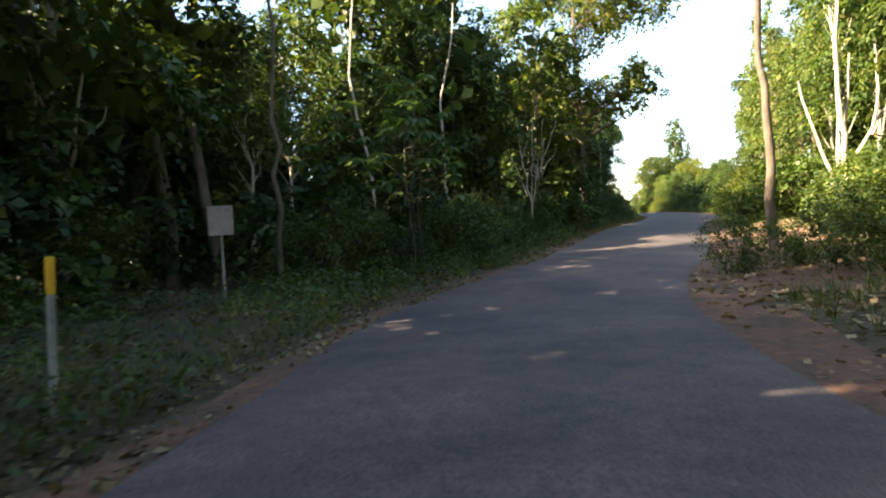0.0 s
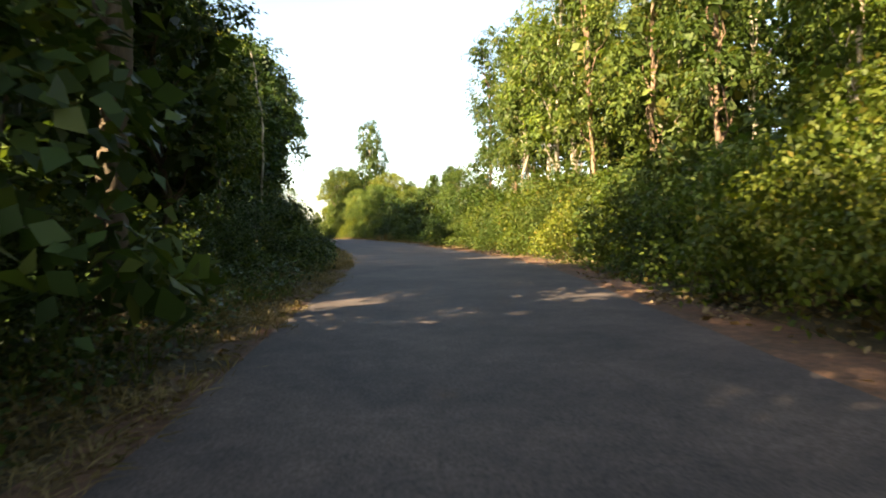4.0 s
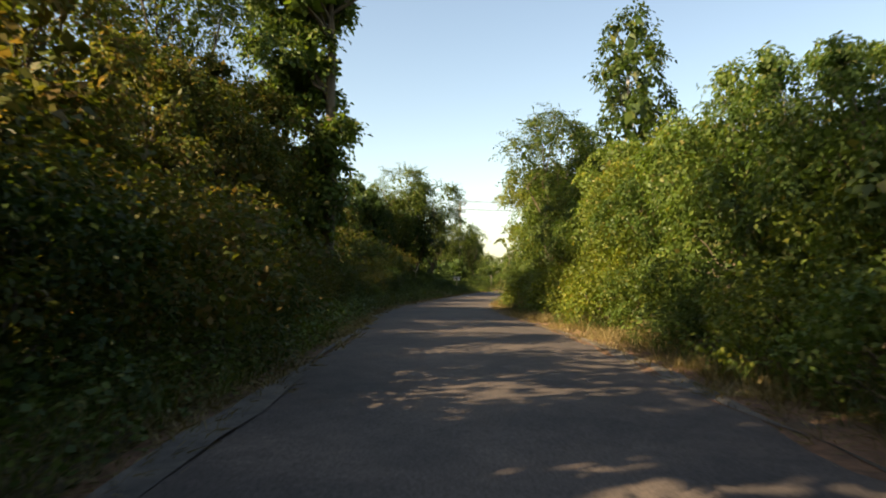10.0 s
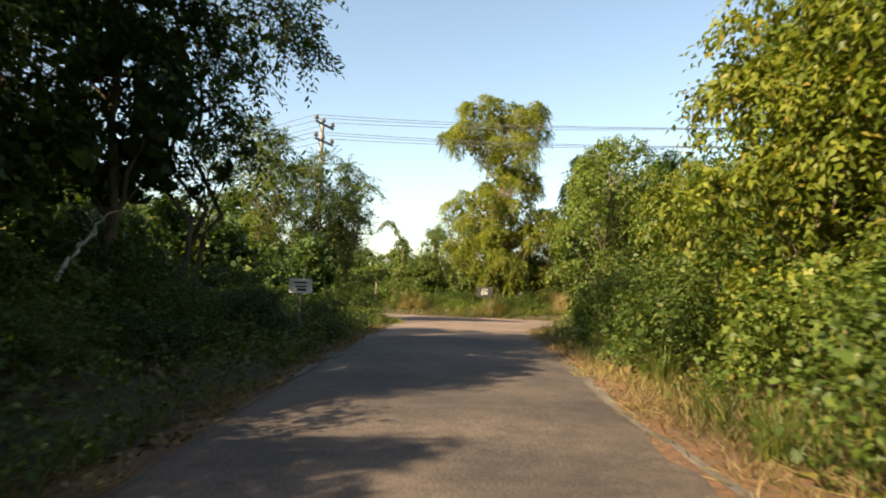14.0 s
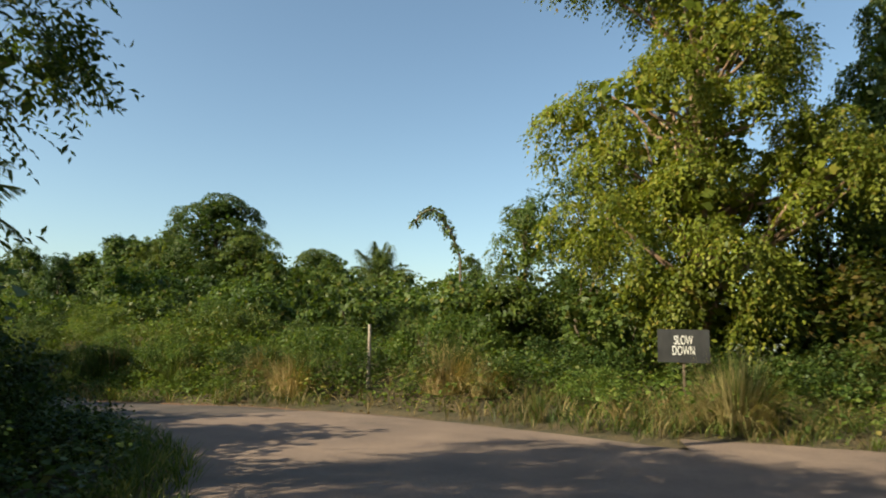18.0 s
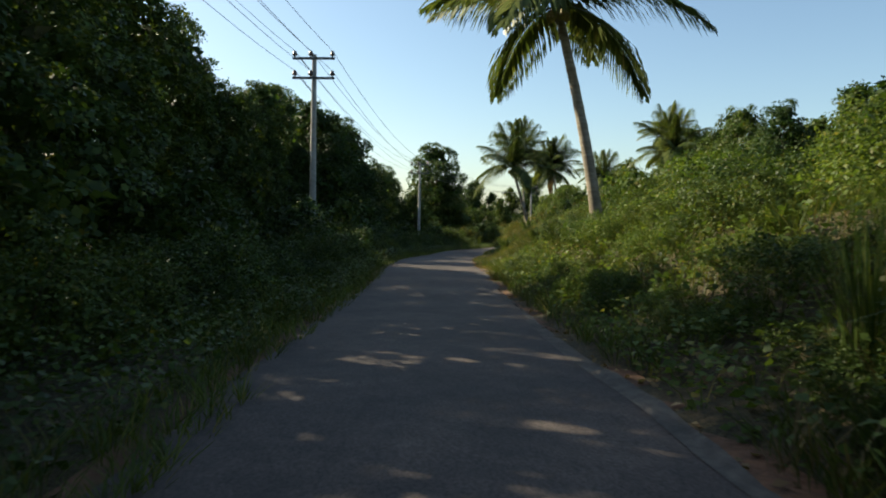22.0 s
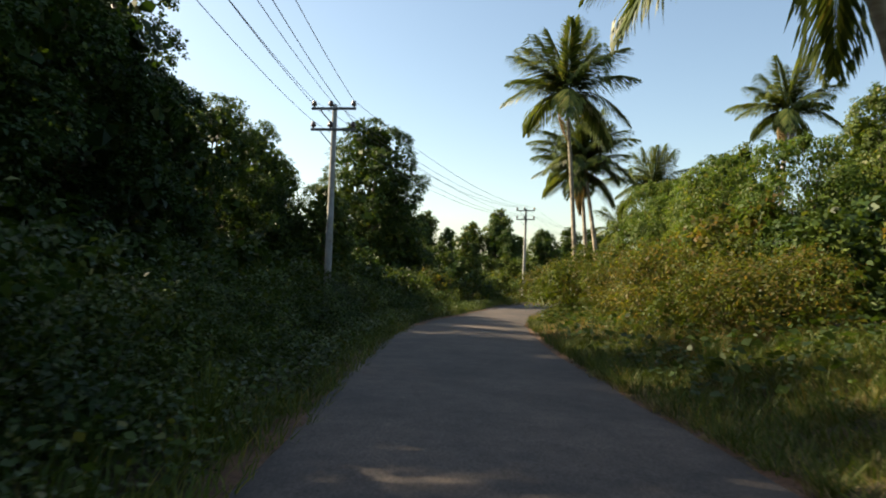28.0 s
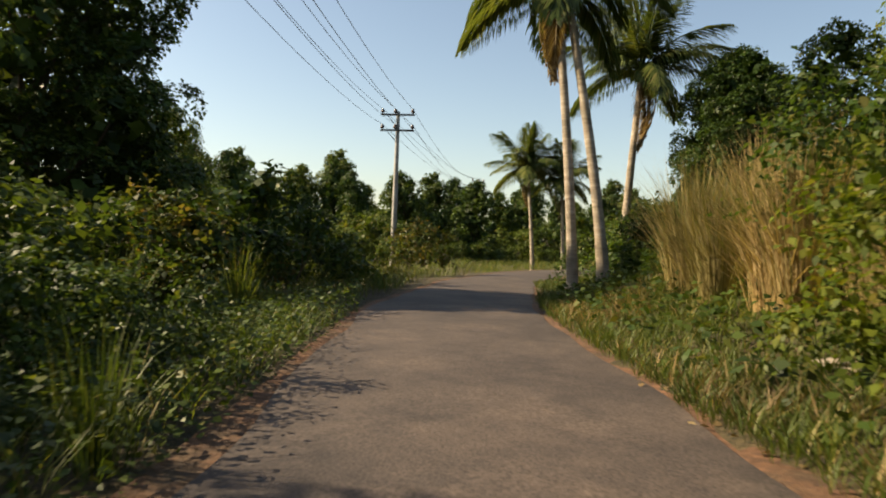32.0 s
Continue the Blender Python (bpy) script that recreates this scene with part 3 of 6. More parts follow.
def shrub(name, seed, rx, ry, h, blobs_n, sprays, per, leaf, width, leaf_mat, length=0.45, droop=0.3, core=0.75, label="", category="bush", stems=4):
    """A bush: stems from the ground and heaped masses of leaves down to its foot."""
    r = np.random.default_rng(seed)
    blobs = []
    for i in range(blobs_n):
        w, q = r.uniform(0, 2 * math.pi), math.sqrt(r.uniform(0, 1)) * 0.82
        br = r.uniform(0.2, 0.36) * min(rx, h)
        z = r.uniform(0.25, 0.95) * h * (1 - 0.45 * q * q)
        blobs.append((rx * q * math.cos(w), ry * q * math.sin(w), max(br * 0.5, z - br * 0.6), br, br * r.uniform(0.85, 1.2), br * r.uniform(0.75, 1.05)))
    blobs.append((0, 0, h * 0.33, rx * 0.72, ry * 0.72, h * 0.36))
    root = tagged(new(name), label, category)
    sticks = [tube(bent(r, (r.normal(0, 0.15), r.normal(0, 0.15), -0.2), bl[:3], 5, 0.08), 0.03 * np.linspace(1, 0.3, 5), 4) for bl in blobs[:stems]]
    part("stem", mesh_of("stem", *join(sticks), BARK_DARK, True), root)
    leaves = leaf_cloud(r, blobs, sprays, per, length, leaf, width, droop, low=-0.45)
    leaves[:, :, 2] = np.maximum(leaves[:, :, 2], 0.02)
    part("foliage", quads_mesh("foliage", np.concatenate([leaves, np.maximum(inner_leaves(r, blobs, int(core * 48), leaf * 1.7), (-99, -99, 0.02))]), leaf_mat), root)
    return root


def put(ob, x, y, s=1.0, turn=0.0, sink=0.0, sz=None, z=None):
    """A copy of a plant at a place, scaled, standing on the land."""
    zz = (lay(x, y) if z is None else z) - sink
    c = copy_thing(ob, Matrix.Translation((x, y, zz)) @ Matrix.Rotation(turn, 4, "Z"))
    c.scale = (s, s, sz or s)
    return c


# --- the kinds of tree and bush, each built once (they stand in the far woods; copies line the road)
FOREST = [broadleaf("forest_tree", 11 + i, 12.5, 3.3, 3.0, 17, 1200, 5, 0.25, 0.28, LEAF_DARK, BARK_DARK, 0.17, 0.75, 0.35, 0.7, 1.0, "oval", "tall dark-green forest tree with a dense leafy crown", fill=3.2) for i in range(3)]
FOREST += [broadleaf("forest_tree", 15, 13.0, 3.2, 5.5, 14, 800, 5, 0.28, 0.26, LEAF_MID, BARK_PALE, 0.12, 0.8, 0.4, 0.35, 1.0, "oval", "tall forest tree with a thin pale trunk and lit crown")]
GUM = [broadleaf("slender_tree", 31 + i, 16.0, 2.3, 4.5, 17, 760, 6, 0.27, 0.18, (LEAF_BRIGHT, LEAF_MID, LEAF_MID)[i], BARK_PALE if i != 1 else BARK_RED, 0.12, 0.8, 0.75, 0.35, 1.0, "oval", "tall slender tree with pale straight trunks and loose hanging leaves", trunks=2 if i == 2 else 1) for i in range(3)]
DOME = [broadleaf("domed_tree", 51 + i, 12.0, 3.7, 0.8, 34, 5600, 4, 0.145, 0.36, LEAF_DARK, BARK_DARK, 0.25, 0.32, 0.3, 1.2, 1.0, ("dome", "dome", "oval")[i], "dense dark-green domed tree with rounded leafy masses", low=-0.9, fill=4.2, shell=(0.74, 1.06)) for i in range(3)]
AIRY = [broadleaf("feathery_tree", 71 + i, 8.0, 2.8, 2.2, 15, 620, 14, 0.15, 0.19, LEAF_MID, BARK_DARK, 0.06, 1.0, 0.40, 0.25, 0.9, "vase", "thin-stemmed feathery tree with open pinnate leaves", trunks=3, lean=1.2) for i in range(2)]
VINE = [broadleaf("creeper_covered_tree", 81 + i, 11.0, 3.2, 0.2, 30, 2600, 5, 0.17, 0.36, LEAF_MID if i else LEAF_BRIGHT, BARK_DARK, 0.16, 0.6, 0.9, 0.8, 1.1, ("cone", "oval")[i % 2], "tree wholly draped in hanging green creepers", low=-0.95, fill=3.2) for i in range(2)]
LONGLEAF = [broadleaf("longleaf_tree", 91 + i, 7.0, 2.9, 0.8, 28, 2100, 7, 0.150, 0.24, LEAF_YELLOW if i else LEAF_BRIGHT, BARK_DARK, 0.09, 0.6, 0.8, 1.0, 0.8, "oval", "sunlit small tree with long drooping yellow-green leaves", trunks=2, fill=1.6) for i in range(2)]
FRONT = [
    shrub("dark_bush", 101, 1.9, 1.9, 2.6, 19, 980, 5, 0.090, 0.34, LEAF_DARK, label="dense dark-green roadside bush"),
    shrub("dark_bush", 102, 2.2, 1.8, 3.0, 20, 1028, 5, 0.095, 0.32, LEAF_DARK, label="dense dark-green roadside bush"),
    shrub("green_bush", 103, 1.9, 1.9, 2.8, 19, 1028, 5, 0.090, 0.32, LEAF_MID, label="leafy green roadside bush"),
    shrub("bright_bush", 104, 2.0, 1.8, 2.6, 19, 1028, 5, 0.085, 0.34, LEAF_BRIGHT, label="bright yellow-green sunlit bush"),
    shrub("yellowing_bush", 105, 2.1, 1.9, 3.2, 20, 1077, 5, 0.101, 0.28, LEAF_YELLOW, droop=0.6, label="tall yellow-green bush with long drooping leaves"),
    shrub("rusty_bush", 106, 2.1, 1.9, 3.0, 20, 1077, 5, 0.085, 0.32, LEAF_RUST, label="bush with brownish-green and rusty leaves"),
    shrub("creeper_mound", 107, 2.3, 2.3, 1.5, 22, 1371, 4, 0.074, 0.46, LEAF_BRIGHT, 0.35, 0.3, 0.8, label="low mound of sunlit creepers over scrub"),
    shrub("creeper_mound", 108, 2.3, 2.3, 1.9, 22, 1371, 4, 0.074, 0.46, LEAF_MID, 0.35, 0.5, 0.8, label="mound of green creepers over scrub"),
]
BACK = [
    shrub("dark_bush", 111, 2.1, 2.0, 3.4, 11, 364, 5, 0.164, 0.36, LEAF_DARK, 0.5, label="dense dark-green bush under the trees"),
    shrub("green_bush", 112, 2.1, 2.0, 3.2, 11, 364, 5, 0.156, 0.36, LEAF_MID, 0.5, label="leafy green bush under the trees"),
    shrub("bright_bush", 113, 2.1, 2.0, 3.0, 11, 364, 5, 0.148, 0.36, LEAF_BRIGHT, 0.5, label="bright green bush in the scrub"),
    shrub("creeper_mound", 114, 2.4, 2.4, 2.2, 13, 405, 4, 0.164, 0.46, LEAF_BRIGHT, 0.45, 0.4, 0.8, label="mound of sunlit creepers in the scrub"),
    shrub("creeper_mound", 115, 2.4, 2.4, 2.6, 13, 405, 4, 0.164, 0.46, LEAF_MID, 0.45, 0.6, 0.8, label="mound of green creepers in the scrub"),
    shrub("rusty_bush", 116, 2.1, 2.0, 3.2, 11, 364, 5, 0.148, 0.36, LEAF_RUST, 0.5, label="brownish-green bush in the scrub"),
]
BIG = broadleaf("draped_tree", 95, 14.0, 3.1, 3.0, 30, 9500, 9, 0.125, 0.24, LEAF_LIME, BARK_RED, 0.2, 0.62, 0.9, 0.6, 1.0, "column", "tall yellow-green tree with tiers of drooping foliage behind the sign", low=-0.95, fill=3.0, shell=(0.70, 1.12), lobes=5, lobe=(0.38, 0.62),
                tiers=((-0.4, 0.0, 11.5, 3.5, 2.8, 2.3, 32, 1.3), (0.6, 0.0, 8.7, 1.9, 1.6, 1.0, 10, 1.1), (-0.5, 0.0, 6.7, 2.7, 2.0, 1.6, 20, 1.2), (2.7, -0.3, 5.4, 1.3, 1.1, 1.3, 9, 0.95), (-0.1, 0.0, 4.3, 2.9, 2.0, 1.3, 18, 1.2), (0.2, -0.3, 2.5, 2.4, 1.6, 0.8, 10, 0.95)))
# the yellow-green leaf colour stands in for sunlight on this crown
EDGE = broadleaf("overhanging_tree", 99, 13.0, 3.9, 3.0, 20, 3600, 5, 0.19, 0.30, LEAF_YELLOW, BARK_DARK, 0.16, 0.6, 0.5, 0.6, 1.0, "oval", "forest-edge tree, crown coloured a sunlit yellow-green, hanging over the road",
                 tiers=((0.9, 0.0, 10.2, 3.6, 3.2, 3.4, 18, 1.15), (-1.6, 0.0, 6.2, 3.2, 2.6, 3.0, 16, 1.05), (2.0, 0.3, 6.4, 2.0, 1.8, 2.0, 8, 0.85)))
# paler leaf colours than the other forest trees, so the crowns look sunlit
SUNNY = [broadleaf("forest_tree", 21 + i, 12.5, 3.2, 3.2, 17, 1100, 5, 0.26, 0.28, (LEAF_YELLOW, LEAF_MID)[i], BARK_PALE, 0.11, 0.75, 0.45, 0.4, 1.0, "oval", "tall forest tree with a paler yellow-green crown, coloured to look sunlit", fill=3.2) for i in range(2)]
FAR = [broadleaf(n, 61 + i, 12.0, 3.5, 0.8, 26, 1300, 4, 0.27, 0.38, m, BARK_DARK, 0.2, 0.5, 0.3, 1.0, 1.0, "oval", lab, low=-0.8, fill=4.0, shell=(0.74, 1.08)) for i, (n, m, lab) in enumerate((("domed_tree", LEAF_DARK, "dense dark-green domed tree in the far wood"), ("creeper_covered_tree", LEAF_MID, "creeper-draped green tree in the far wood"), ("forest_tree", LEAF_DARK, "dark-green tree deep in the wood")))]
TALLDOME = broadleaf("domed_tree", 97, 13.6, 4.3, 0.8, 44, 9000, 5, 0.15, 0.34, LEAF_DARK, BARK_DARK, 0.3, 0.34, 0.35, 1.5, 0.9, "dome", "tall dense dome-shaped tree, dark green with paler new leaves", low=-0.95, fill=4.2, shell=(0.74, 1.06))
SHROUD = broadleaf("creeper_covered_tree", 96, 13.6, 4.3, 0.6, 44, 8000, 5, 0.14, 0.42, LEAF_MID, BARK_DARK, 0.3, 0.5, 1.0, 1.5, 0.9, "dome", "dome-shaped tree smothered in hanging dark-green creepers", low=-0.95, fill=4.2, shell=(0.74, 1.06))
OVERHANG = broadleaf("overhanging_tree", 98, 15.7, 3.9, 3.0, 20, 7000, 5, 0.20, 0.36, LEAF_BRIGHT, BARK_DARK, 0.24, 0.55, 0.5, 0.9, 1.05, "oval", "tall creeper-clad tree with a cap of leaves leaning over the road", low=-0.9, fill=3.6,
                     tiers=((-0.3, 0.0, 13.3, 3.1, 3.0, 1.9, 24, 1.4), (2.5, 0.0, 11.6, 1.2, 1.6, 0.6, 7, 0.9), (-1.3, 0.0, 9.9, 1.3, 1.5, 1.7, 12, 1.25), (-1.5, 0.3, 7.0, 1.3, 1.4, 1.8, 9, 1.0), (-0.5, 0.0, 4.2, 0.8, 0.8, 2.2, 9, 0.8)))
RUSTY = [broadleaf("rusty_tree", 121 + i, 7.5, 2.7, 0.3, 26, 2300, 6, 0.15, 0.28, LEAF_RUST, BARK_DARK, 0.09, 0.6, 0.5, 0.8, 0.9, "oval", "small tree of brownish-green leaves with rusty tips", low=-0.9, trunks=2, fill=2.6) for i in range(2)]


def frond_mesh(seed, L, pairs, sag, dry=False):
    """A coconut leaf: an arching rib with rows of hanging leaflets."""
    r = np.random.default_rng(seed)
    u = np.linspace(0, 1, 9)
    rib = np.stack([L * u * (1 - 0.12 * u * sag), np.zeros(9), 0.55 * L * u * (0.5 - sag * u)], 1)
    vs, fs = tube(rib, 0.035 * np.linspace(1, 0.12, 9), 5)
    k = np.linspace(0.12, 0.99, pairs)
    out = []
    for s in (-1, 1):
        p = np.stack([np.interp(k, u, rib[:, i]) for i in range(3)], 1)
        ll = L * 0.30 * np.sin(np.pi * (0.12 + 0.84 * k)) ** 0.7 * r.uniform(0.8, 1.1, pairs)
        a = unit(np.stack([0.55 + 0.3 * k, s * (0.85 - 0.35 * k), -0.55 - 0.55 * sag * k - (0.5 if dry else 0.0) + r.normal(0, 0.12, pairs)], 1))
        n = unit(np.stack([np.zeros(pairs), -s * 0.3 * np.ones(pairs), np.ones(pairs)], 1))
        out.append(blades(p, a, n, ll, np.full(pairs, 0.028 * L / 3.5 + 0.012), 0.04, 0.3))
        tip = p + a * (ll * 0.86)[:, None]
        a2 = unit(a + np.array((0, 0, -1.1)))
        out.append(blades(tip, a2, n, ll * 0.45, np.full(pairs, 0.02 * L / 3.5 + 0.008), 0.03, 0.3))
    return quads_mesh("frond", np.concatenate(out), LEAF_DRY if dry else LEAF_PALM, (np.array(vs), np.array(fs)))


FRONDS = [frond_mesh(1, 3.1, 60, 0.4), frond_mesh(2, 3.3, 62, 0.85), frond_mesh(3, 3.2, 60, 1.3)]
FROND_DRY = frond_mesh(4, 2.6, 34, 1.6, True)


def palm(x, y, z, h, lean_x, lean_y, seed, s=1.0, n=20, dry=2, fs=1.0, label="coconut palm with a ringed grey trunk and arching fronds"):
    """A coconut palm: ringed leaning trunk, fronds, nuts."""
    r = np.random.default_rng(seed)
    root = tagged(new("coconut_palm"), label, "palm tree", "coconut palms beside the road")
    root.matrix_basis = Matrix.Translation((x, y, z))
    k = 26
    u = np.linspace(0, 1, k)
    line = np.stack([lean_x * u ** 1.3, lean_y * u ** 1.3, -0.3 + (h + 0.3) * u], 1)
    rad = np.interp(u, [0, 0.06, 0.2, 1], [0.26, 0.18, 0.145, 0.10]) * s * (1 + 0.05 * (np.arange(k) % 2))
    part("trunk", mesh_of("trunk", *tube(line, rad, 10), BARK_PALM, True), root)
    top = line[-1]
    for i in range(n):
        q = i / (n - 1)
        pitch = math.radians(74 - 78 * q + r.uniform(-8, 8))
        f = part("frond", FRONDS[0 if q < 0.33 else (1 if q < 0.7 else 2)], root)
        f.matrix_basis = Matrix.Translation(top + np.array((0, 0, 0.15))) @ Matrix.Rotation(i * 2.4 + r.uniform(-0.2, 0.2), 4, "Z") @ Matrix.Rotation(-pitch, 4, "Y") @ Matrix.Diagonal((s * fs * r.uniform(0.88, 1.1),) * 3 + (1,))
    for i in range(dry):
        f = part("frond", FROND_DRY, root, "dry brown hanging frond")
        f.matrix_basis = Matrix.Translation(top) @ Matrix.Rotation(r.uniform(0, 6.3), 4, "Z") @ Matrix.Rotation(math.radians(55), 4, "Y") @ Matrix.Diagonal((s,) * 3 + (1,))
    for i in range(5):
        w = i * 1.26
        bm = bmesh.new()
        bmesh.ops.create_uvsphere(bm, u_segments=8, v_segments=6, radius=0.13)
        bmesh.ops.scale(bm, vec=(1, 1, 1.25), verts=bm.verts)
        me = bpy.data.meshes.new("coconut")
        bm.to_mesh(me)
        bm.free()
        me.materials.append(COCONUT)
        part("coconut", me, root).location = (top[0] + 0.22 * math.cos(w), top[1] + 0.22 * math.sin(w), top[2] - 0.12)
    return root

# ---------------------------------------------------------------- planting
prng = np.random.default_rng(77)


def clear(x, y, gap):
    """Whether a place keeps clear of both roads by the gap."""
    t, lat, i = near_line(np.array([x]), np.array([y]))
    if abs(lat[0]) < (left_edge[i[0]] if lat[0] > 0 else right_edge[i[0]]) + gap:
        return False
    return not (-19 < x < 80 and np.interp(x, side_x, side_near) - gap < y < np.interp(x, side_x, side_far) + gap)


def belt(side, t0, t1, off0, off1, step, kinds, s0, s1, group=""):
    """Plants in a belt along one side: offsets from the road's edge, spacing in metres, and sizes."""
    r = np.random.default_rng(int(1000 + 100 * abs(t0) + 7 * abs(t1) + 313 * off0 + 17 * side))
    t = t0
    while t < t1:
        ob = kinds[int(r.integers(len(kinds)))]
        s = r.uniform(s0, s1)
        reach = 1.75 * s if ob in FRONT or ob in BACK else 2.2
        off = max(r.uniform(off0, off1), reach)
        x, y = at(t, side * (edge_at(t, side) + off))
        if clear(x, y, reach * 0.95):
            c = put(ob, x, y, s, r.uniform(0, 6.28), 0.1)
            if group:
                c["group"] = group
        i = int(np.clip(round((t + 6.0) / 0.05), 1, len(fine_t) - 2))
        speed = np.linalg.norm(fine[i + 1, :2] - fine[i - 1, :2]) / 0.1
        t += step * r.uniform(0.75, 1.25) / max(speed, 2.0)


L, R = 1, -1
for k, ob in enumerate(FOREST + GUM + DOME + AIRY + VINE + LONGLEAF + FRONT + BACK + FAR + SUNNY + RUSTY + [BIG, TALLDOME, SHROUD, OVERHANG, EDGE]):
    x, y = at(-4.5 + 0.3 * k, -27 - 3.5 * (k % 3))
    ob.location = (x, y, lay(x, y) - 0.1)
dark, mid, bright, yellow, rusty, mound, mound_g = FRONT[0:2], [FRONT[2]], [FRONT[3]], [FRONT[4]], [FRONT[5]], [FRONT[6]], [FRONT[7]]
bdark, bmid, bbright, bmound, bmound_g, brusty = ([b] for b in BACK)
WOODS = "forest trees along the road"
SCRUB = "bushes along the road"

# dark forest on the left of the first stretch
belt(L, -4, 1.6, 5.2, 6.2, 2.4, dark + mid, 0.6, 0.95, SCRUB)
belt(L, 1.7, 10.4, 2.2, 3.0, 2.6, dark + mid, 0.55, 0.9, SCRUB)
belt(L, -4, 1.9, 7.0, 8.5, 2.8, bdark, 1.1, 1.5, SCRUB)
belt(L, 1.9, 10.6, 4.2, 5.6, 3.0, bdark, 0.9, 1.3, SCRUB)
belt(L, -4, -1.0, 7.5, 9.5, 3.6, FOREST, 0.9, 1.1, WOODS)
belt(L, -0.9, 2.0, 6.4, 8.2, 2.4, SUNNY + [FOREST[0]], 0.9, 1.1, WOODS)
belt(L, 2.95, 3.8, 5.2, 7.4, 2.9, SUNNY + [FOREST[0]], 0.9, 1.1, WOODS)
belt(L, -3, 2.0, 11.0, 14.0, 2.8, FOREST[:3], 0.75, 0.88, WOODS)
belt(L, 2.0, 3.2, 5.5, 7.5, 2.4, FOREST, 0.52, 0.6, WOODS)
belt(L, 2.0, 3.8, 11.0, 14.0, 2.6, FOREST, 0.62, 0.7, WOODS)
belt(L, -3, 4.0, 15.0, 18.0, 3.6, FAR[2:], 0.85, 1.0, WOODS)
belt(L, -1.5, 2.2, 9.4, 10.6, 2.8, bdark, 1.5, 1.9, SCRUB)
belt(L, 3.2, 3.8, 4.5, 7.0, 4.6, FOREST, 0.62, 0.76, WOODS)
belt(L, 4.0, 5.2, 4.8, 6.5, 2.6, bdark, 1.0, 1.35, SCRUB)
belt(L, 4.9, 8.4, 4.6, 6.2, 3.2, FOREST, 0.66, 0.76, WOODS)
belt(L, 7.5, 8.5, 4.6, 6.0, 3.2, FOREST, 0.82, 0.92, WOODS)
belt(L, 8.5, 10.5, 4.5, 6.5, 3.6, FOREST, 0.92, 1.08, WOODS)
belt(L, 8.8, 9.6, 3.8, 4.6, 4.6, GUM[1:2], 0.8, 0.9, WOODS)
belt(L, 6.0, 10.0, 9.0, 12.0, 4.6, FOREST, 0.66, 0.8, WOODS)
belt(L, -5, 10.4, 13.0, 16.0, 3.2, bdark, 1.7, 2.3, SCRUB)
# bushes and small trees on the left before the junction
belt(L, 10.2, 11.2, 1.8, 2.6, 2.3, rusty + mid + rusty, 0.85, 1.1, SCRUB)
belt(L, 11.3, 13.9, 1.4, 2.0, 1.7, rusty + mid + rusty, 0.45, 0.65, SCRUB)
belt(L, 10.2, 11.3, 3.8, 5.4, 2.6, brusty + brusty + bmid, 1.2, 1.6, SCRUB)
belt(L, 11.3, 14.6, 3.4, 4.6, 2.0, rusty + rusty + mid, 0.95, 1.2, SCRUB)
belt(L, 11.3, 14.6, 6.0, 7.5, 2.6, brusty + bmid, 1.3, 1.6, SCRUB)
belt(L, 12.6, 15.0, 9.0, 11.5, 4.4, [DOME[0], VINE[1]], 0.48, 0.6, WOODS)
belt(L, 13.6, 17.0, 2.9, 3.6, 2.6, dark + mid, 0.45, 0.7, SCRUB)
belt(L, 12.4, 16.4, 1.1, 1.8, 1.4, dark + mid, 0.3, 0.42, SCRUB)
belt(L, 14.2, 17.2, 5.0, 7.5, 2.8, bdark + bmid, 0.9, 1.3, SCRUB)
belt(L, 14.2, 15.9, 6.5, 9.0, 3.2, [AIRY[0], DOME[0], FOREST[0]], 0.6, 0.72, WOODS)
# sunlit right side: slender trees over bushes
belt(R, -4, 3.4, 4.4, 5.6, 3.0, mid + bright, 0.55, 0.9, SCRUB)
belt(R, -2, 4.8, 4.8, 6.4, 2.0, bbright + bmid + bright, 0.8, 1.2, SCRUB)
belt(R, -2, 4.8, 8.4, 10.5, 2.0, bbright + bmid, 1.3, 1.7, SCRUB)
belt(R, -4, 9.0, 6.0, 8.0, 2.8, bmid + bbright, 0.9, 1.3, SCRUB)
belt(R, 4.6, 8.8, 1.6, 2.6, 2.2, mid + bright + yellow, 0.75, 1.1, SCRUB)
belt(R, 4.4, 9.0, 3.6, 4.6, 2.4, bmid + bbright + mid, 1.1, 1.5, SCRUB)
belt(R, 8.8, 10.4, 1.6, 2.6, 2.4, mid + dark, 0.6, 0.9, SCRUB)
belt(R, -4, 8.6, 4.8, 8.0, 3.6, GUM, 0.85, 1.1, WOODS)
belt(R, 7.3, 9.0, 5.2, 7.5, 2.6, GUM[1:] + FOREST[3:], 0.8, 0.95, WOODS)
belt(R, -4, 8.4, 9.0, 13.0, 3.4, GUM + FOREST[3:], 0.95, 1.15, WOODS)
belt(R, 3.0, 9.2, 14.0, 18.0, 4.0, FAR[1:], 0.95, 1.15, WOODS)
belt(R, -4, 9.0, 12.0, 16.0, 3.4, bmid + bdark, 1.4, 1.9, SCRUB)
belt(R, 8.8, 11.4, 3.0, 5.0, 2.5, bdark + bmid, 1.1, 1.4, SCRUB)
belt(R, 9.0, 10.3, 3.8, 5.2, 2.4, bdark + [LONGLEAF[0]], 0.62, 0.74, SCRUB)
belt(R, 9.0, 11.6, 6.5, 10.0, 3.2, bdark + bmid, 1.4, 1.7, SCRUB)
belt(R, 10.2, 12.9, 1.6, 2.4, 2.3, yellow + bright, 0.6, 0.85, SCRUB)
belt(R, 11.0, 13.0, 3.0, 4.4, 2.4, LONGLEAF, 0.66, 0.8, SCRUB)
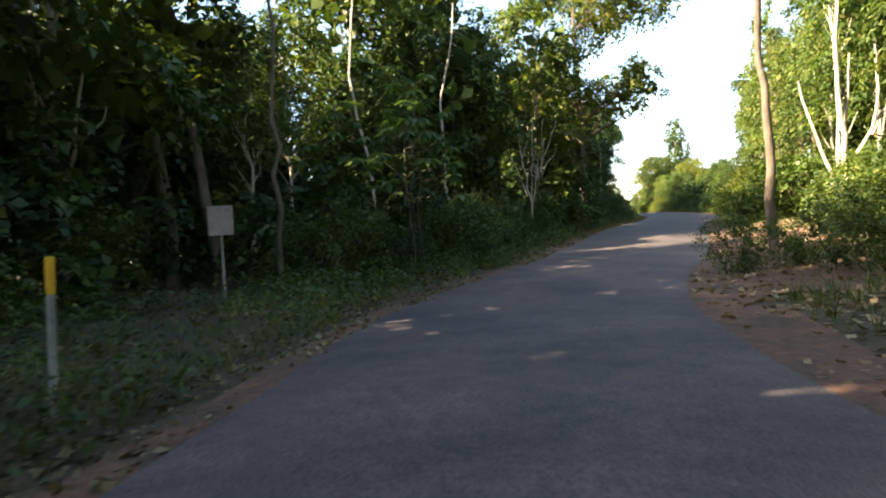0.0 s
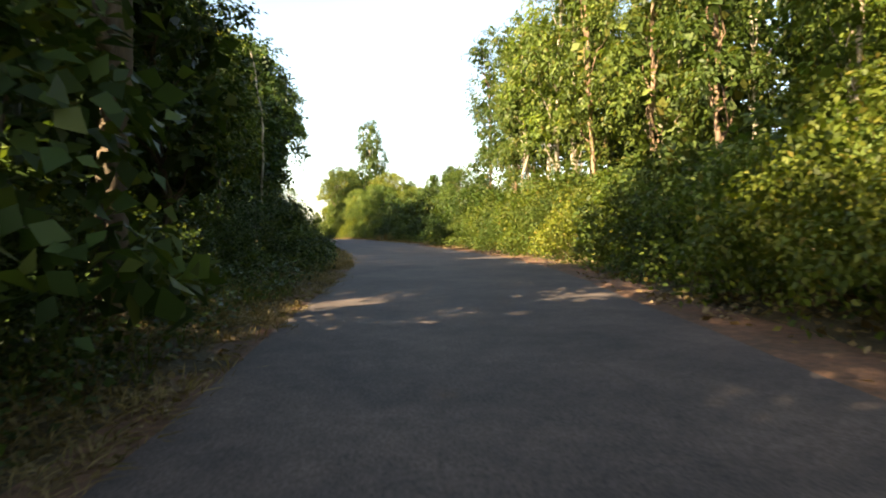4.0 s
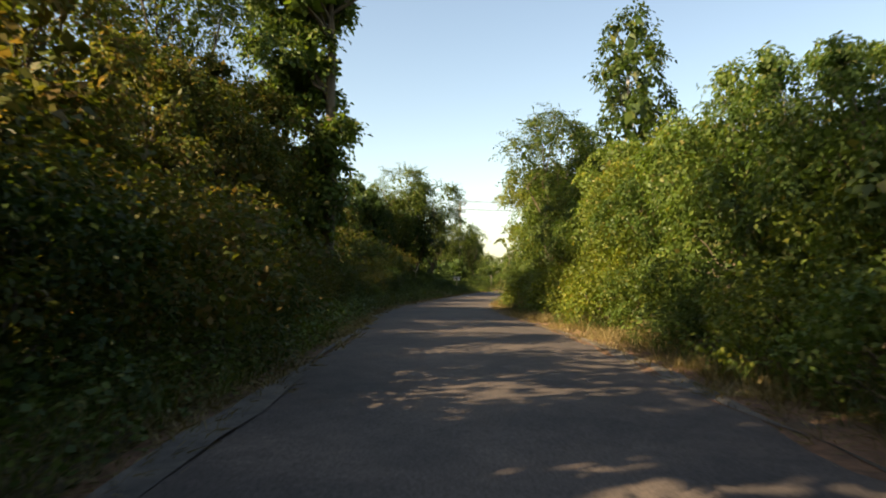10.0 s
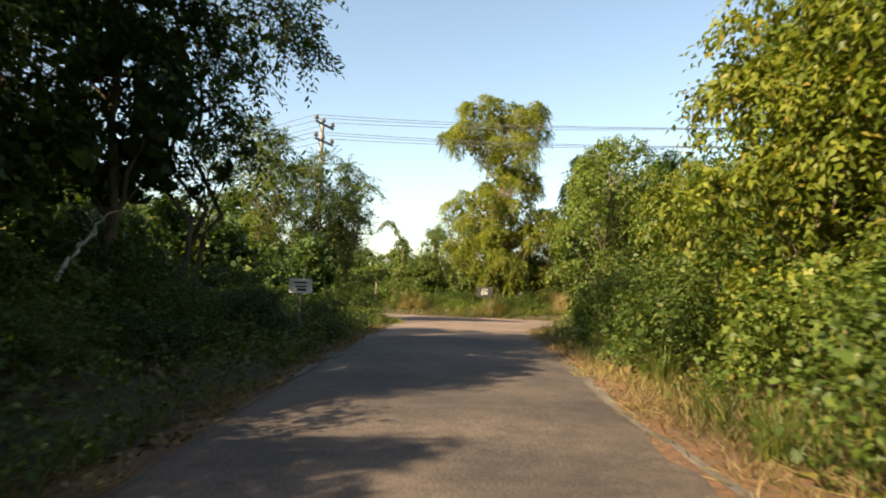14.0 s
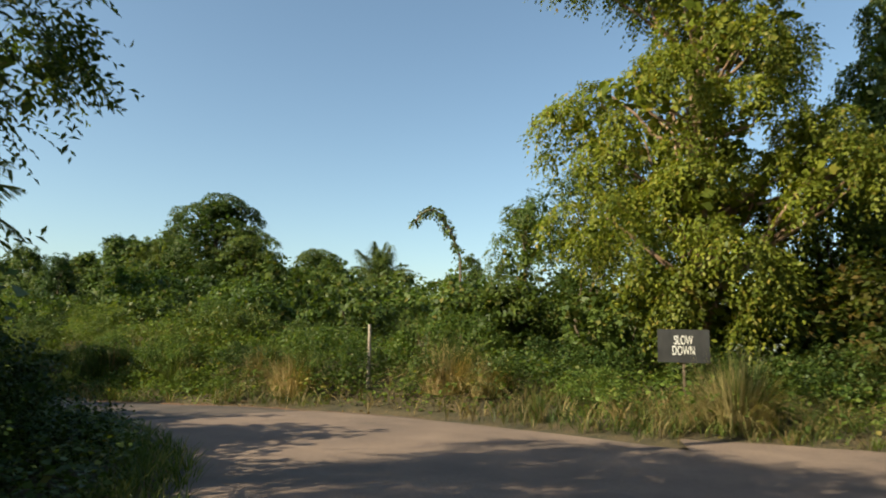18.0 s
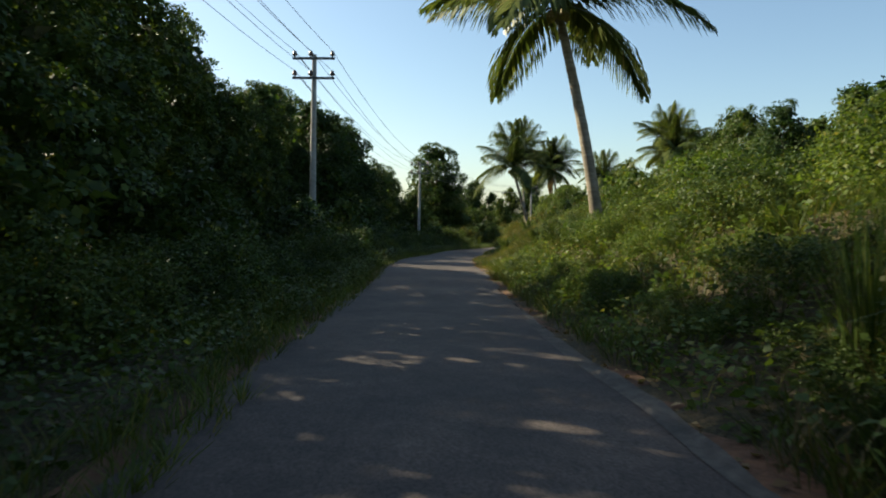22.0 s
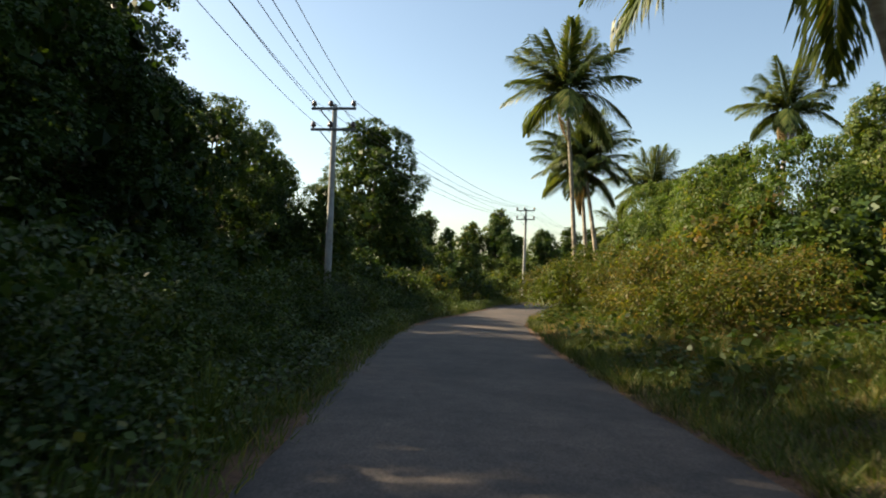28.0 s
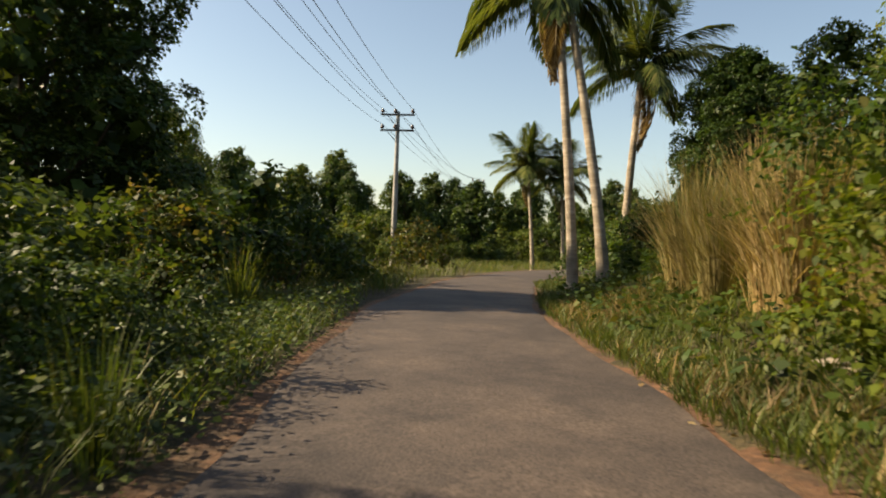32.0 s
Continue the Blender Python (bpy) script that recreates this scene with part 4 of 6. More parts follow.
belt(R, 11.2, 16.2, 7.0, 11.0, 3.4, LONGLEAF + bbright, 0.7, 0.9, SCRUB)
belt(R, 12.8, 16.4, 1.6, 2.3, 2.1, bright + mid, 0.6, 0.95, SCRUB)
belt(R, 13.2, 16.2, 3.4, 5.0, 2.5, LONGLEAF + bbright, 0.8, 1.0, SCRUB)
# creepers beyond the bend
for ring, (o0, o1, s0, s1) in enumerate(((2.0, 3.0, 0.5, 0.75), (4.0, 5.5, 0.7, 0.95), (7.0, 9.0, 0.9, 1.2), (11.0, 14.0, 1.0, 1.4), (16.0, 20.0, 1.2, 1.6), (23.0, 29.0, 1.3, 1.9))):
    belt(R, 18.4, 22.6, o0, o1, 2.3 + ring * 0.45, (mound + mound_g + bright) if ring < 2 else (bmound + bmound_g + bmid), s0, s1, SCRUB)
for k in range(14):
    x = -14 + 2.7 * k
    put((mound + mound_g + bright)[k % 3], x, 131.4 + prng.uniform(0, 1.0), prng.uniform(0.6, 0.9), prng.uniform(0, 6))
    put((bmound_g + bmid)[k % 2], x + 1, 135 + prng.uniform(0, 2), prng.uniform(1.0, 1.4), prng.uniform(0, 6))
    if k > 1:
        put((DOME[0], VINE[1], DOME[2])[k % 3], x + 1.5, 141 + prng.uniform(0, 4), prng.uniform(0.8, 1.0), prng.uniform(0, 6))
        put((bmid + bbright + mound)[k % 3], x - 4.0, 118.6 - prng.uniform(0, 1.0), prng.uniform(0.5, 0.75), prng.uniform(0, 6))
        put(LONGLEAF[k % 2], x - 4.5, 113.6 - prng.uniform(0, 1.5), prng.uniform(0.75, 0.95), prng.uniform(0, 6))
# dark domed trees on the left after the bend
belt(L, 17.4, 33.0, 1.6, 2.2, 2.2, dark + mid, 0.45, 0.75, SCRUB)
belt(L, 17.6, 34.0, 3.6, 5.0, 2.6, bdark + bmid, 0.85, 1.2, SCRUB)
# some of these stand out of view, added to shade the road and bank
for x, y, s in ((-39.0, 125.6, 0.62), (-42.6, 127.2, 0.82), (-46.4, 128.4, 0.85), (-50.6, 128.6, 0.85), (-54.6, 130.0, 0.82), (-57.6, 131.4, 0.72), (-60.8, 132.0, 0.75), (-65.4, 135.4, 0.68), (-68.8, 139.0, 0.68), (-71.6, 137.4, 0.66), (-75.4, 140.8, 0.5),
                (-81.8, 142.8, 0.72), (-84.0, 143.4, 0.84), (-87.2, 145.4, 0.88), (-90.6, 147.8, 0.62), (-91.0, 141.4, 1.0), (-93.6, 143.4, 1.0), (-80.0, 138.5, 0.95), (-84.6, 139.4, 1.0), (-76.2, 136.4, 0.8), (-94.6, 150.0, 0.68), (-93.4, 146.0, 0.92), (-99.0, 152.6, 0.55), (-106.0, 149.0, 0.92), (-103.0, 147.0, 0.92)):
    put(DOME[int(abs(x)) % 3], x, y, s, x)
for k, (t, off, s) in enumerate(((26.3, 6.4, 0.56), (26.9, 6.8, 0.58), (27.4, 6.8, 0.53), (27.9, 7.2, 0.53), (28.4, 7.2, 0.52), (28.9, 7.4, 0.52))):
    x, y = at(t, edge_at(t, 1) + off)
    put(DOME[k % 3], x, y, s, 2.1 * k)
# low dome added for the shade it throws over the right verge
put(DOME[0], -98.0, 155.4, 0.5, 0.7)
belt(L, 21.8, 25.0, 12.0, 15.0, 4.0, DOME, 0.62, 0.74, WOODS)
belt(L, 25.0, 31.0, 12.0, 15.0, 4.2, DOME, 0.70, 0.84, WOODS)
belt(L, 32.2, 37.0, 3.0, 6.5, 2.6, brusty + bmid + bdark, 0.75, 1.1, SCRUB)
belt(L, 33.5, 38.0, 9.0, 13.0, 3.4, bmid + brusty + [VINE[1]], 0.5, 0.8, SCRUB)
belt(L, 35.5, 46.0, 16.0, 26.0, 4.5, FAR[:2] + bmid, 0.5, 0.75, WOODS)
belt(L, 35.5, 46.0, 30.0, 45.0, 7.0, FAR, 0.7, 0.95, WOODS)
belt(L, 34.0, 46.0, 26.0, 32.0, 3.0, bmid + bdark, 1.7, 2.3, SCRUB)
belt(L, 34.0, 46.0, 13.0, 16.0, 3.0, bmid + bmound_g + bdark, 0.8, 1.2, SCRUB)
belt(R, 36.0, 46.0, 2.5, 6.0, 3.0, bmid + bmound_g, 1.0, 1.5, SCRUB)
# right bank after the bend
belt(R, 21.6, 25.4, 0.9, 1.5, 1.1, mound + mound_g + bright, 0.24, 0.36, SCRUB)
belt(R, 22.0, 25.6, 1.7, 3.2, 1.5, mound + mound_g, 0.3, 0.5, SCRUB)
belt(R, 22.4, 26.0, 4.0, 5.5, 2.3, mound + mound_g + bright, 0.5, 0.8, SCRUB)
belt(R, 26.0, 28.4, 5.6, 6.6, 2.3, mound + mound_g + bright, 0.5, 0.75, SCRUB)
belt(R, 22.4, 28.4, 7.0, 9.0, 2.6, bmound + bmound_g + bbright, 0.8, 1.1, SCRUB)
belt(R, 22.6, 33.0, 11.0, 15.0, 3.0, bmound_g + bmid + bbright, 1.2, 1.6, SCRUB)
belt(R, 22.6, 25.8, 18.0, 24.0, 4.0, [VINE[1], BACK[4], DOME[0]], 0.36, 0.5, WOODS)
belt(R, 26.2, 29.0, 15.0, 20.0, 3.4, [VINE[1], DOME[0]], 0.42, 0.55, WOODS)
belt(R, 29.0, 36.0, 15.0, 20.0, 4.0, [VINE[1], DOME[0], AIRY[0]], 0.75, 0.95, WOODS)
belt(R, 26.4, 29.5, 27.0, 34.0, 5.0, FAR[:2], 0.5, 0.65, WOODS)
belt(R, 29.5, 40.0, 27.0, 34.0, 5.0, FAR[:2], 0.85, 1.1, WOODS)
belt(R, 29.6, 32.2, 2.4, 3.2, 1.9, yellow + rusty, 0.65, 0.9, SCRUB)
belt(R, 30.4, 32.6, 5.0, 7.0, 2.2, LONGLEAF + brusty, 0.6, 0.8, SCRUB)
belt(R, 29.0, 30.6, 4.6, 7.0, 2.2, bdark + brusty, 0.9, 1.2, SCRUB)
belt(R, 34.4, 40.0, 2.5, 5.0, 2.6, bbright + bmid, 0.7, 1.1, SCRUB)
belt(R, 34.4, 46.0, 7.0, 12.0, 3.4, bmid + [VINE[1], DOME[2]], 0.6, 0.9, SCRUB)

# trees that stand out
put(OVERHANG, -17.3, 72.5, 1.0, 0.4)
put(VINE[1], -20.6, 70.6, 0.62, 2.4)
put(SUNNY[1], -8.2, 91.5, 1.0, 1.0, sz=1.27)
# the first three trees are added to cast shade across the road
for t, off, s in ((10.6, 4.4, 0.74), (10.95, 4.2, 0.76), (11.35, 4.2, 0.74), (11.75, 4.2, 0.8), (12.05, 4.0, 0.85), (12.4, 4.4, 0.72), (12.9, 4.6, 0.62), (13.4, 4.6, 0.66)):
    x, y = at(t, edge_at(t, 1) + off)
    put(RUSTY[int(10 * t) % 2], x, y, s, 5 * t)
for t, off, ob, s in ((9.35, 4.8, FOREST[0], 0.44), (9.8, 4.8, FOREST[1], 0.42), (9.5, 6.5, AIRY[0], 0.7)):
    x, y = at(t, -edge_at(t, -1) - off)
    put(ob, x, y, s, 5 * t)
for t, off, ob, s in ((13.6, 5.6, DOME[0], 0.5), (14.0, 5.8, VINE[1], 0.46), (14.6, 5.2, DOME[2], 0.5), (15.2, 4.6, AIRY[1], 0.8)):
    x, y = at(t, edge_at(t, 1) + off)
    put(ob, x, y, s, 5 * t)
put(LONGLEAF[1], -5.0, 86.0, 1.2, 2.0)
put(AIRY[1], -11.6, 84.5, 1.15, 2.0)
put(AIRY[1], -18.6, 66.4, 1.1, 2.0)
put(AIRY[0], -20.2, 64.6, 1.2, 4.0)
put(AIRY[0], -26.2, 117.0, 0.8, 2.0)
put(AIRY[1], -23.7, 118.8, 0.85, 4.3)
put(AIRY[0], -25.0, 121.9, 0.66, 1.2)
put(FOREST[0], -23.2, 99.8, 0.62, 1.2)
put(AIRY[0], -22.3, 101.5, 0.95, 1.2)
for x, y, s, w in ((-27.2, 118.8, 1.0, 5.0), (-24.2, 119.4, 0.7, 3.0)):
    put(AIRY[int(w) % 2], x, y, s, w)
for x, y, s in ((-24.0, 116.4, 0.8), (-25.6, 117.0, 1.0), (-26.4, 120.0, 1.0), (-28.0, 116.0, 1.3)):
    put(BACK[0], x, y, s, 3 * x)
put(BACK[0], -25.4, 118.4, 0.9, 1.0)
put(BACK[1], -27.6, 121.0, 0.9, 1.0)
put(BIG, -16.7, 134.4, 1.0, 0.0)
put(SHROUD, -10.6, 137.6, 0.66, 1.1, sz=0.80)
put(BACK[1], -15.6, 135.2, 1.1, 0.3)
put(BACK[1], -18.4, 135.2, 1.0, 2.3)
put(FRONT[2], -16.6, 133.9, 0.6, 2.3)
put(LONGLEAF[0], -5.5, 134.5, 0.85, 0.3)
put(BACK[5], -13.2, 134.2, 1.1, 0.3)
put(BACK[5], -12.0, 136.0, 1.3, 1.3)
put(BACK[1], -14.6, 136.6, 1.5, 2.3)
put(LONGLEAF[1], -13.4, 136.0, 0.75, 2.0)
put(FRONT[5], -13.6, 132.4, 0.6, 0.3)
put(BACK[2], -12.4, 116.6, 0.9, 0.5)
put(BACK[1], -11.6, 119.6, 0.7, 2.5)
put(VINE[1], -21.4, 140.0, 0.5, 1.1)
put(BACK[4], -23.0, 140.6, 1.2, 1.1)
put(LONGLEAF[0], -17.6, 139.2, 0.85, 1.1)
put(AIRY[0], -19.5, 138.6, 0.75, 3.1)
put(EDGE, -3.2, 3.4, 1.15, 0.0)
put(SUNNY[1], -4.4, -1.0, 1.0, 0.5)
put(BACK[0], -4.0, 1.0, 1.3, 0.5)
put(FOREST[0], -4.4, 8.0, 0.55, 0.2)
for k, (x, y, s) in enumerate(((-45.5, 161.5, 1.05), (-42.6, 160.4, 0.78), (-48.0, 161.4, 0.5), (-37.6, 161.0, 0.62))):
    put(SHROUD, x, y, s * 1.05, 1.3 * k, sz=s * 0.69)
put(TALLDOME, -115.0, 164.2, 1.06, 0.6, sz=0.95)
for k in range(16):
    u = k / 15
    put(FAR[k % 2], -176 + 42 * u, 194 + 44 * u, 0.68 + 0.12 * math.sin(2.1 * k), k)
    put((bmid + bdark)[k % 2], -172 + 40 * u, 191 + 42 * u, 1.5 + 0.3 * math.sin(1.3 * k), k)
for k in range(26):
    u = k / 25
    put((bmid + bdark + bmound_g)[k % 3], -185 + 115 * u, 256 + 8 * math.sin(5 * u), 2.0 + 0.5 * math.sin(2.3 * k), k)
    put(FAR[k % 3], -188 + 120 * u, 266 + 6 * math.sin(3.7 * k), 0.8 + 0.2 * math.sin(1.9 * k), k)
put(FOREST[1], -6.2, 7.0, 0.55, 2.6)

x, y = at(14.3, -edge_at(14.3, R) - 2.3)
put(EDGE, x, y, 0.6, 2.9)
put(VINE[1], -102.8, 154.0, 0.7, 0.3)
put(VINE[1], -107.0, 154.0, 0.62, 2.3)
put(DOME[0], -98.6, 152.2, 0.68, 2.3)
put(FRONT[3], 5.9, -20.5, 0.5, 1.0)
put(FRONT[2], 7.6, -22.0, 0.6, 2.0)
put(FRONT[3], 9.0, -23.4, 0.65, 3.0)
put(FRONT[4], 8.6, -19.0, 0.7, 0.0)
for t, off, ob, s in ((15.0, 4.2, AIRY[0], 1.0), (14.8, 5.8, DOME[0], 0.5), (14.4, 6.2, VINE[1], 0.48), (15.3, 5.2, AIRY[1], 0.85)):
    x, y = at(t, edge_at(t, L) + off)
    put(ob, x, y, s, 3 * t)
belt(R, 14.7, 16.0, 6.0, 9.0, 2.4, [LONGLEAF[0], AIRY[1], LONGLEAF[1]], 1.2, 1.35, SCRUB)
# extra dense bush row, added to keep sun off the road past the bend
belt(L, 20.3, 23.2, 5.2, 6.2, 2.0, bdark, 1.5, 1.85, SCRUB)
belt(L, 31.0, 33.5, 9.0, 13.0, 2.6, bdark + bmid, 1.5, 1.9, SCRUB)
put(FOREST[1], -4.8, -8.6, 0.7, 0.3)
put(FOREST[0], -6.2, -4.6, 0.78, 1.3)
put(FOREST[2], -8.5, -7.0, 0.8, 2.3)
# three more forest trees, added to put the left verge in shade
for t, off in ((5.0, 5.6), (5.5, 5.2), (6.1, 5.8)):
    x, y = at(t, edge_at(t, L) + off)
    put(FOREST[int(t) % 3], x, y, 0.7, 3 * t)
belt(R, 9.2, 10.2, 3.8, 5.0, 2.6, bdark, 1.2, 1.4, SCRUB)
# palms
palm(-47.85, 142.75, lay(-47.85, 142.75) - 0.1, 6.1, -0.5, -1.2, 3, 1.1, dry=0, fs=1.22)
palm(-72.3, 154.5, lay(-72.3, 154.5), 5.0 - lay(-72.3, 154.5), -0.7, -1.2, 4, 0.78, n=16, dry=0, fs=1.25)
palm(-92.5, 165.3, lay(-92.5, 165.3), 8.6 - lay(-92.5, 165.3), -0.3, -0.65, 5, 0.72, dry=1, fs=1.55)
put(FRONT[5], -90.6, 163.9, 1.05, 1.0)
put(FRONT[4], -89.4, 163.0, 0.9, 1.0)
put(FRONT[4], -93.4, 166.0, 0.8, 2.0)
put(FRONT[3], -94.8, 170.0, 1.2, 2.0)
put(LONGLEAF[0], -93.4, 170.8, 0.85, 2.0)
palm(-105.2, 176.4, lay(-105.2, 176.4), 9.2, -0.9, -0.2, 6, 1.05, dry=3, fs=1.15)
palm(-104.4, 176.8, lay(-104.4, 176.8), 9.9, -1.8, -0.4, 16, 1.1, dry=2, fs=1.1)
palm(-99.4, 187.9, lay(-99.4, 187.9), 12.4 - lay(-99.4, 187.9), 0.3, 0.4, 7, 1.25, dry=6)
palm(-110.0, 186.0, lay(-110, 186), 9.0, 0.4, 0.4, 8, 1.3)
palm(-126.0, 198.6, lay(-126.0, 198.6), 7.4, -1.0, 0.2, 9, 1.0, fs=1.15)
palm(-124.6, 200.4, lay(-124.6, 200.4), 6.6, -0.6, 0.2, 19, 1.0, fs=1.1)
palm(-79.0, 172.0, lay(-79, 172), 7.6, 0.4, -0.4, 15, 1.05, fs=1.15)
palm(-38.7, 176.0, lay(-38.7, 176), 5.5, 0.7, 0.4, 13, 1.1)
palm(-58.0, 172.0, lay(-58, 172), 6.0, 0.3, 0.4, 14, 1.0)

# poles
POLES = [(-25.6, 121.6, 9.3), (-61.0, 137.4, 8.6), (-93.9, 154.3, 8.6), (-121.4, 182.1, 8.7), (-143.6, 210.0, 8.5), (16.0, 117.5, 9.0)]
for k, (x, y, h) in enumerate(POLES):
    root = tagged(new("utility_pole"), "grey concrete utility pole with two steel crossarms", "utility pole", "utility poles along the road")
    a = POLES[k - 1] if 0 < k < 5 else POLES[0 if k == 5 else 5]
    b = POLES[k + 1] if k < 4 else a
    ang = math.atan2(b[1] - a[1], b[0] - a[0]) + math.pi / 2
    root.matrix_basis = Matrix.Translation((x, y, lay(x, y))) @ Matrix.Rotation(ang, 4, "Z")
    part("pole", mesh_of("pole", *tube([(0, 0, -0.5), (0, 0, h * 0.5), (0, 0, h)], [0.16, 0.13, 0.095], 12), CONCRETE, True), root)
    for z in (h - 0.18, h - 1.0):
        arm = part("crossarm", bevelled("crossarm", (0, 0.12, z, 1.8, 0.08, 0.1), STEEL), root)
        part("brace", mesh_of("brace", *tube([(0.05, 0.1, z - 0.6), (0.55, 0.12, z - 0.03)], [0.02, 0.02], 5), STEEL), root)
        for ix in (-0.8, 0.12, 0.8):
            part("insulator", mesh_of("insulator", *tube([(ix, 0.12, z + 0.05), (ix, 0.12, z + 0.1), (ix, 0.12, z + 0.12), (ix, 0.12, z + 0.2), (ix, 0.12, z + 0.22), (ix, 0.12, z + 0.3)], [0.035, 0.035, 0.11, 0.105, 0.08, 0.07], 8), CERAMIC, True), arm, "brown ceramic insulator")
    POLES[k] = (x, y, h, root)
bpy.context.view_layer.update()
for a, b in ((5, 0), (0, 1), (1, 2), (2, 3), (3, 4)):
    for z_off in (0.13, -0.69):
        for ix in (-0.8, 0.12, 0.8):
            p = POLES[a][3].matrix_basis @ Vector((ix, 0.12, POLES[a][2] + z_off))
            q = POLES[b][3].matrix_basis @ Vector((ix, 0.12, POLES[b][2] + z_off))
            u = np.linspace(0, 1, 17)[:, None]
            line = np.array(p) + (np.array(q) - np.array(p)) * u - np.array((0, 0, 1)) * (0.9 * 4 * u * (1 - u))
            tagged(new("overhead_wire", mesh_of("overhead_wire", *tube(line, [0.012] * 17, 4), WIRE)), "thin sagging overhead power wire between poles", "wire", "overhead wires")

# ---------------------------------------------------------------- verges: soil strips, grass, creepers, litter
crng = np.random.default_rng(303)


def strip_points(side, t0, t1, off0, off1, per_m2):
    """Scattered points on the land in a strip along one side of the road."""
    i0, i1 = (int(np.clip(round((t + 6.0) / 0.05), 0, len(fine_t) - 1)) for t in (t0, t1))
    run = np.concatenate([[0], np.cumsum(np.linalg.norm(np.diff(fine[i0:i1 + 1, :2], axis=0), axis=1))])
    n = int(run[-1] * (off1 - off0) * per_m2)
    idx = np.interp(crng.uniform(0, run[-1], n), run, np.arange(i0, i1 + 1))
    i = idx.astype(int)
    u = crng.uniform(0, 1, n)
    lat = side * ((left_edge if side > 0 else right_edge)[i] + off0 + (off1 - off0) * u)
    fr = (idx - i)[:, None]
    j = np.minimum(i + 1, len(fine) - 1)
    p = fine[i, :2] * (1 - fr) + fine[j, :2] * fr + LEFT[i] * lat[:, None]
    on_side = (p[:, 0] > -18) & (p[:, 0] < 80) & (p[:, 1] < np.interp(p[:, 0], side_x, side_far) + 0.1) & (p[:, 1] > np.interp(p[:, 0], side_x, side_near) - 0.1)
    p = p[~on_side]
    return np.column_stack([p, land_height(p[:, 0], p[:, 1])])


def clumped(p, scale, keep):
    """Thins points into patches."""
    v = np.sin(p[:, 0] * scale + 1.7 * np.sin(p[:, 1] * scale * 0.7)) + np.cos(p[:, 1] * scale * 1.1 + np.sin(p[:, 0] * scale * 0.6)) + crng.normal(0, 0.6, len(p))
    return p[v > np.quantile(v, 1 - keep)]


def grass(name, p, per, h0, h1, mat, label, spread=0.07, lean=0.5):
    """Tufts of bending blades."""
    b = np.repeat(p, per, axis=0)
    n = len(b)
    w = crng.uniform(0, 6.283, n)
    d = np.stack([np.cos(w), np.sin(w), np.zeros(n)], 1)
    b = b + d * crng.uniform(0, spread, (n, 1))
    h = crng.uniform(h0, h1, n)
    a = unit(np.array((0, 0, 1.0)) + d * crng.uniform(0.1, lean, (n, 1)))
    nr = unit(d + crng.normal(0, 0.3, (n, 3)))
    q = blades(b, a, nr, h, 0.004 + 0.009 * h, 0.02, 0.45)
    q[:, 2] += d * (h * 0.3)[:, None] - np.array((0, 0, 1)) * (h * 0.12)[:, None]
    return tagged(new(name, quads_mesh(name, q, mat)), label, "grass", kind="stuff")


def low_leaves(name, p, leaf, lift, mat, label, category="undergrowth", width=0.4, flat=0.8):
    """Single leaves close over the ground."""
    n = len(p)
    w = crng.uniform(0, 6.283, n)
    a = unit(np.stack([np.cos(w), np.sin(w), crng.normal(0, 0.35, n)], 1))
    nr = unit(np.array((0, 0, flat)) + crng.normal(0, 0.35, (n, 3)))
    s = leaf * crng.uniform(0.6, 1.4, n)
    q = blades(p + np.array((0, 0, 1)) * (lift * crng.uniform(0.05, 1, n) ** 1.5)[:, None], a, nr, s, s * width, 0.1)
    return tagged(new(name, quads_mesh(name, q, mat)), label, category, kind="stuff")


def verge(name, side, t0, t1, off0, off1, mat, label, lift=0.012, ragged=0.12):
    """A strip of bare soil or dust draped on the land."""
    k0, k1 = (int(np.clip(round((t + 6.0) / 0.05), 0, len(fine_t) - 1)) for t in (t0, t1))
    idx = np.arange(k0, k1 + 1, 2)
    cols = 4
    wob = smooth(crng.normal(0, 1, (len(idx), 2)), 7) * ragged
    ed = (left_edge if side > 0 else right_edge)[idx]
    pts = np.zeros((len(idx), cols + 1, 3))
    for c in range(cols + 1):
        u = c / cols
        off = (off0 + wob[:, 0]) * (1 - u) + (off1 + wob[:, 1]) * u
        p = fine[idx, :2] + LEFT[idx] * (side * (ed + off))[:, None]
        z = np.maximum(land_height(p[:, 0], p[:, 1]), ROAD_Z[idx] - 0.02) + lift + (0.012 if c in (0, cols) else 0.03) * (off1 > 0.4)
        pts[:, c] = np.column_stack([p, z])
    vs = pts.reshape(-1, 3)
    fs = [(k * (cols + 1) + c, k * (cols + 1) + c + 1, (k + 1) * (cols + 1) + c + 1, (k + 1) * (cols + 1) + c) for k in range(len(idx) - 1) for c in range(cols)]
    me = quads_mesh(name, np.zeros((0, 4, 3)), mat, (vs, np.array(fs)))
    me.polygons.foreach_set("use_smooth", [True] * len(me.polygons))
    return tagged(new(name, me), label, "verge", kind="structure")


verge("verge_1", R, -5, 16.6, -0.35, 0.8, VERGE, "bare reddish soil along the asphalt edge")
verge("verge_2", L, -5, 19.5, -0.35, 0.4, VERGE, "bare reddish soil along the asphalt edge")
verge("verge_3", R, 20.4, 45, -0.35, 0.4, VERGE, "bare reddish soil along the asphalt edge")
verge("verge_4", L, 19.5, 45, -0.35, 0.25, VERGE, "bare brown soil along the asphalt edge")
verge("verge_5", R, 1.4, 4.2, 0.5, 3.4, VERGE, "open patch of red soil beside the road")
verge("road_edge_1", R, 8.4, 16.8, -0.07, 0.02, EDGE_DUST, "pale crumbling edge of the road", 0.05, 0.15)
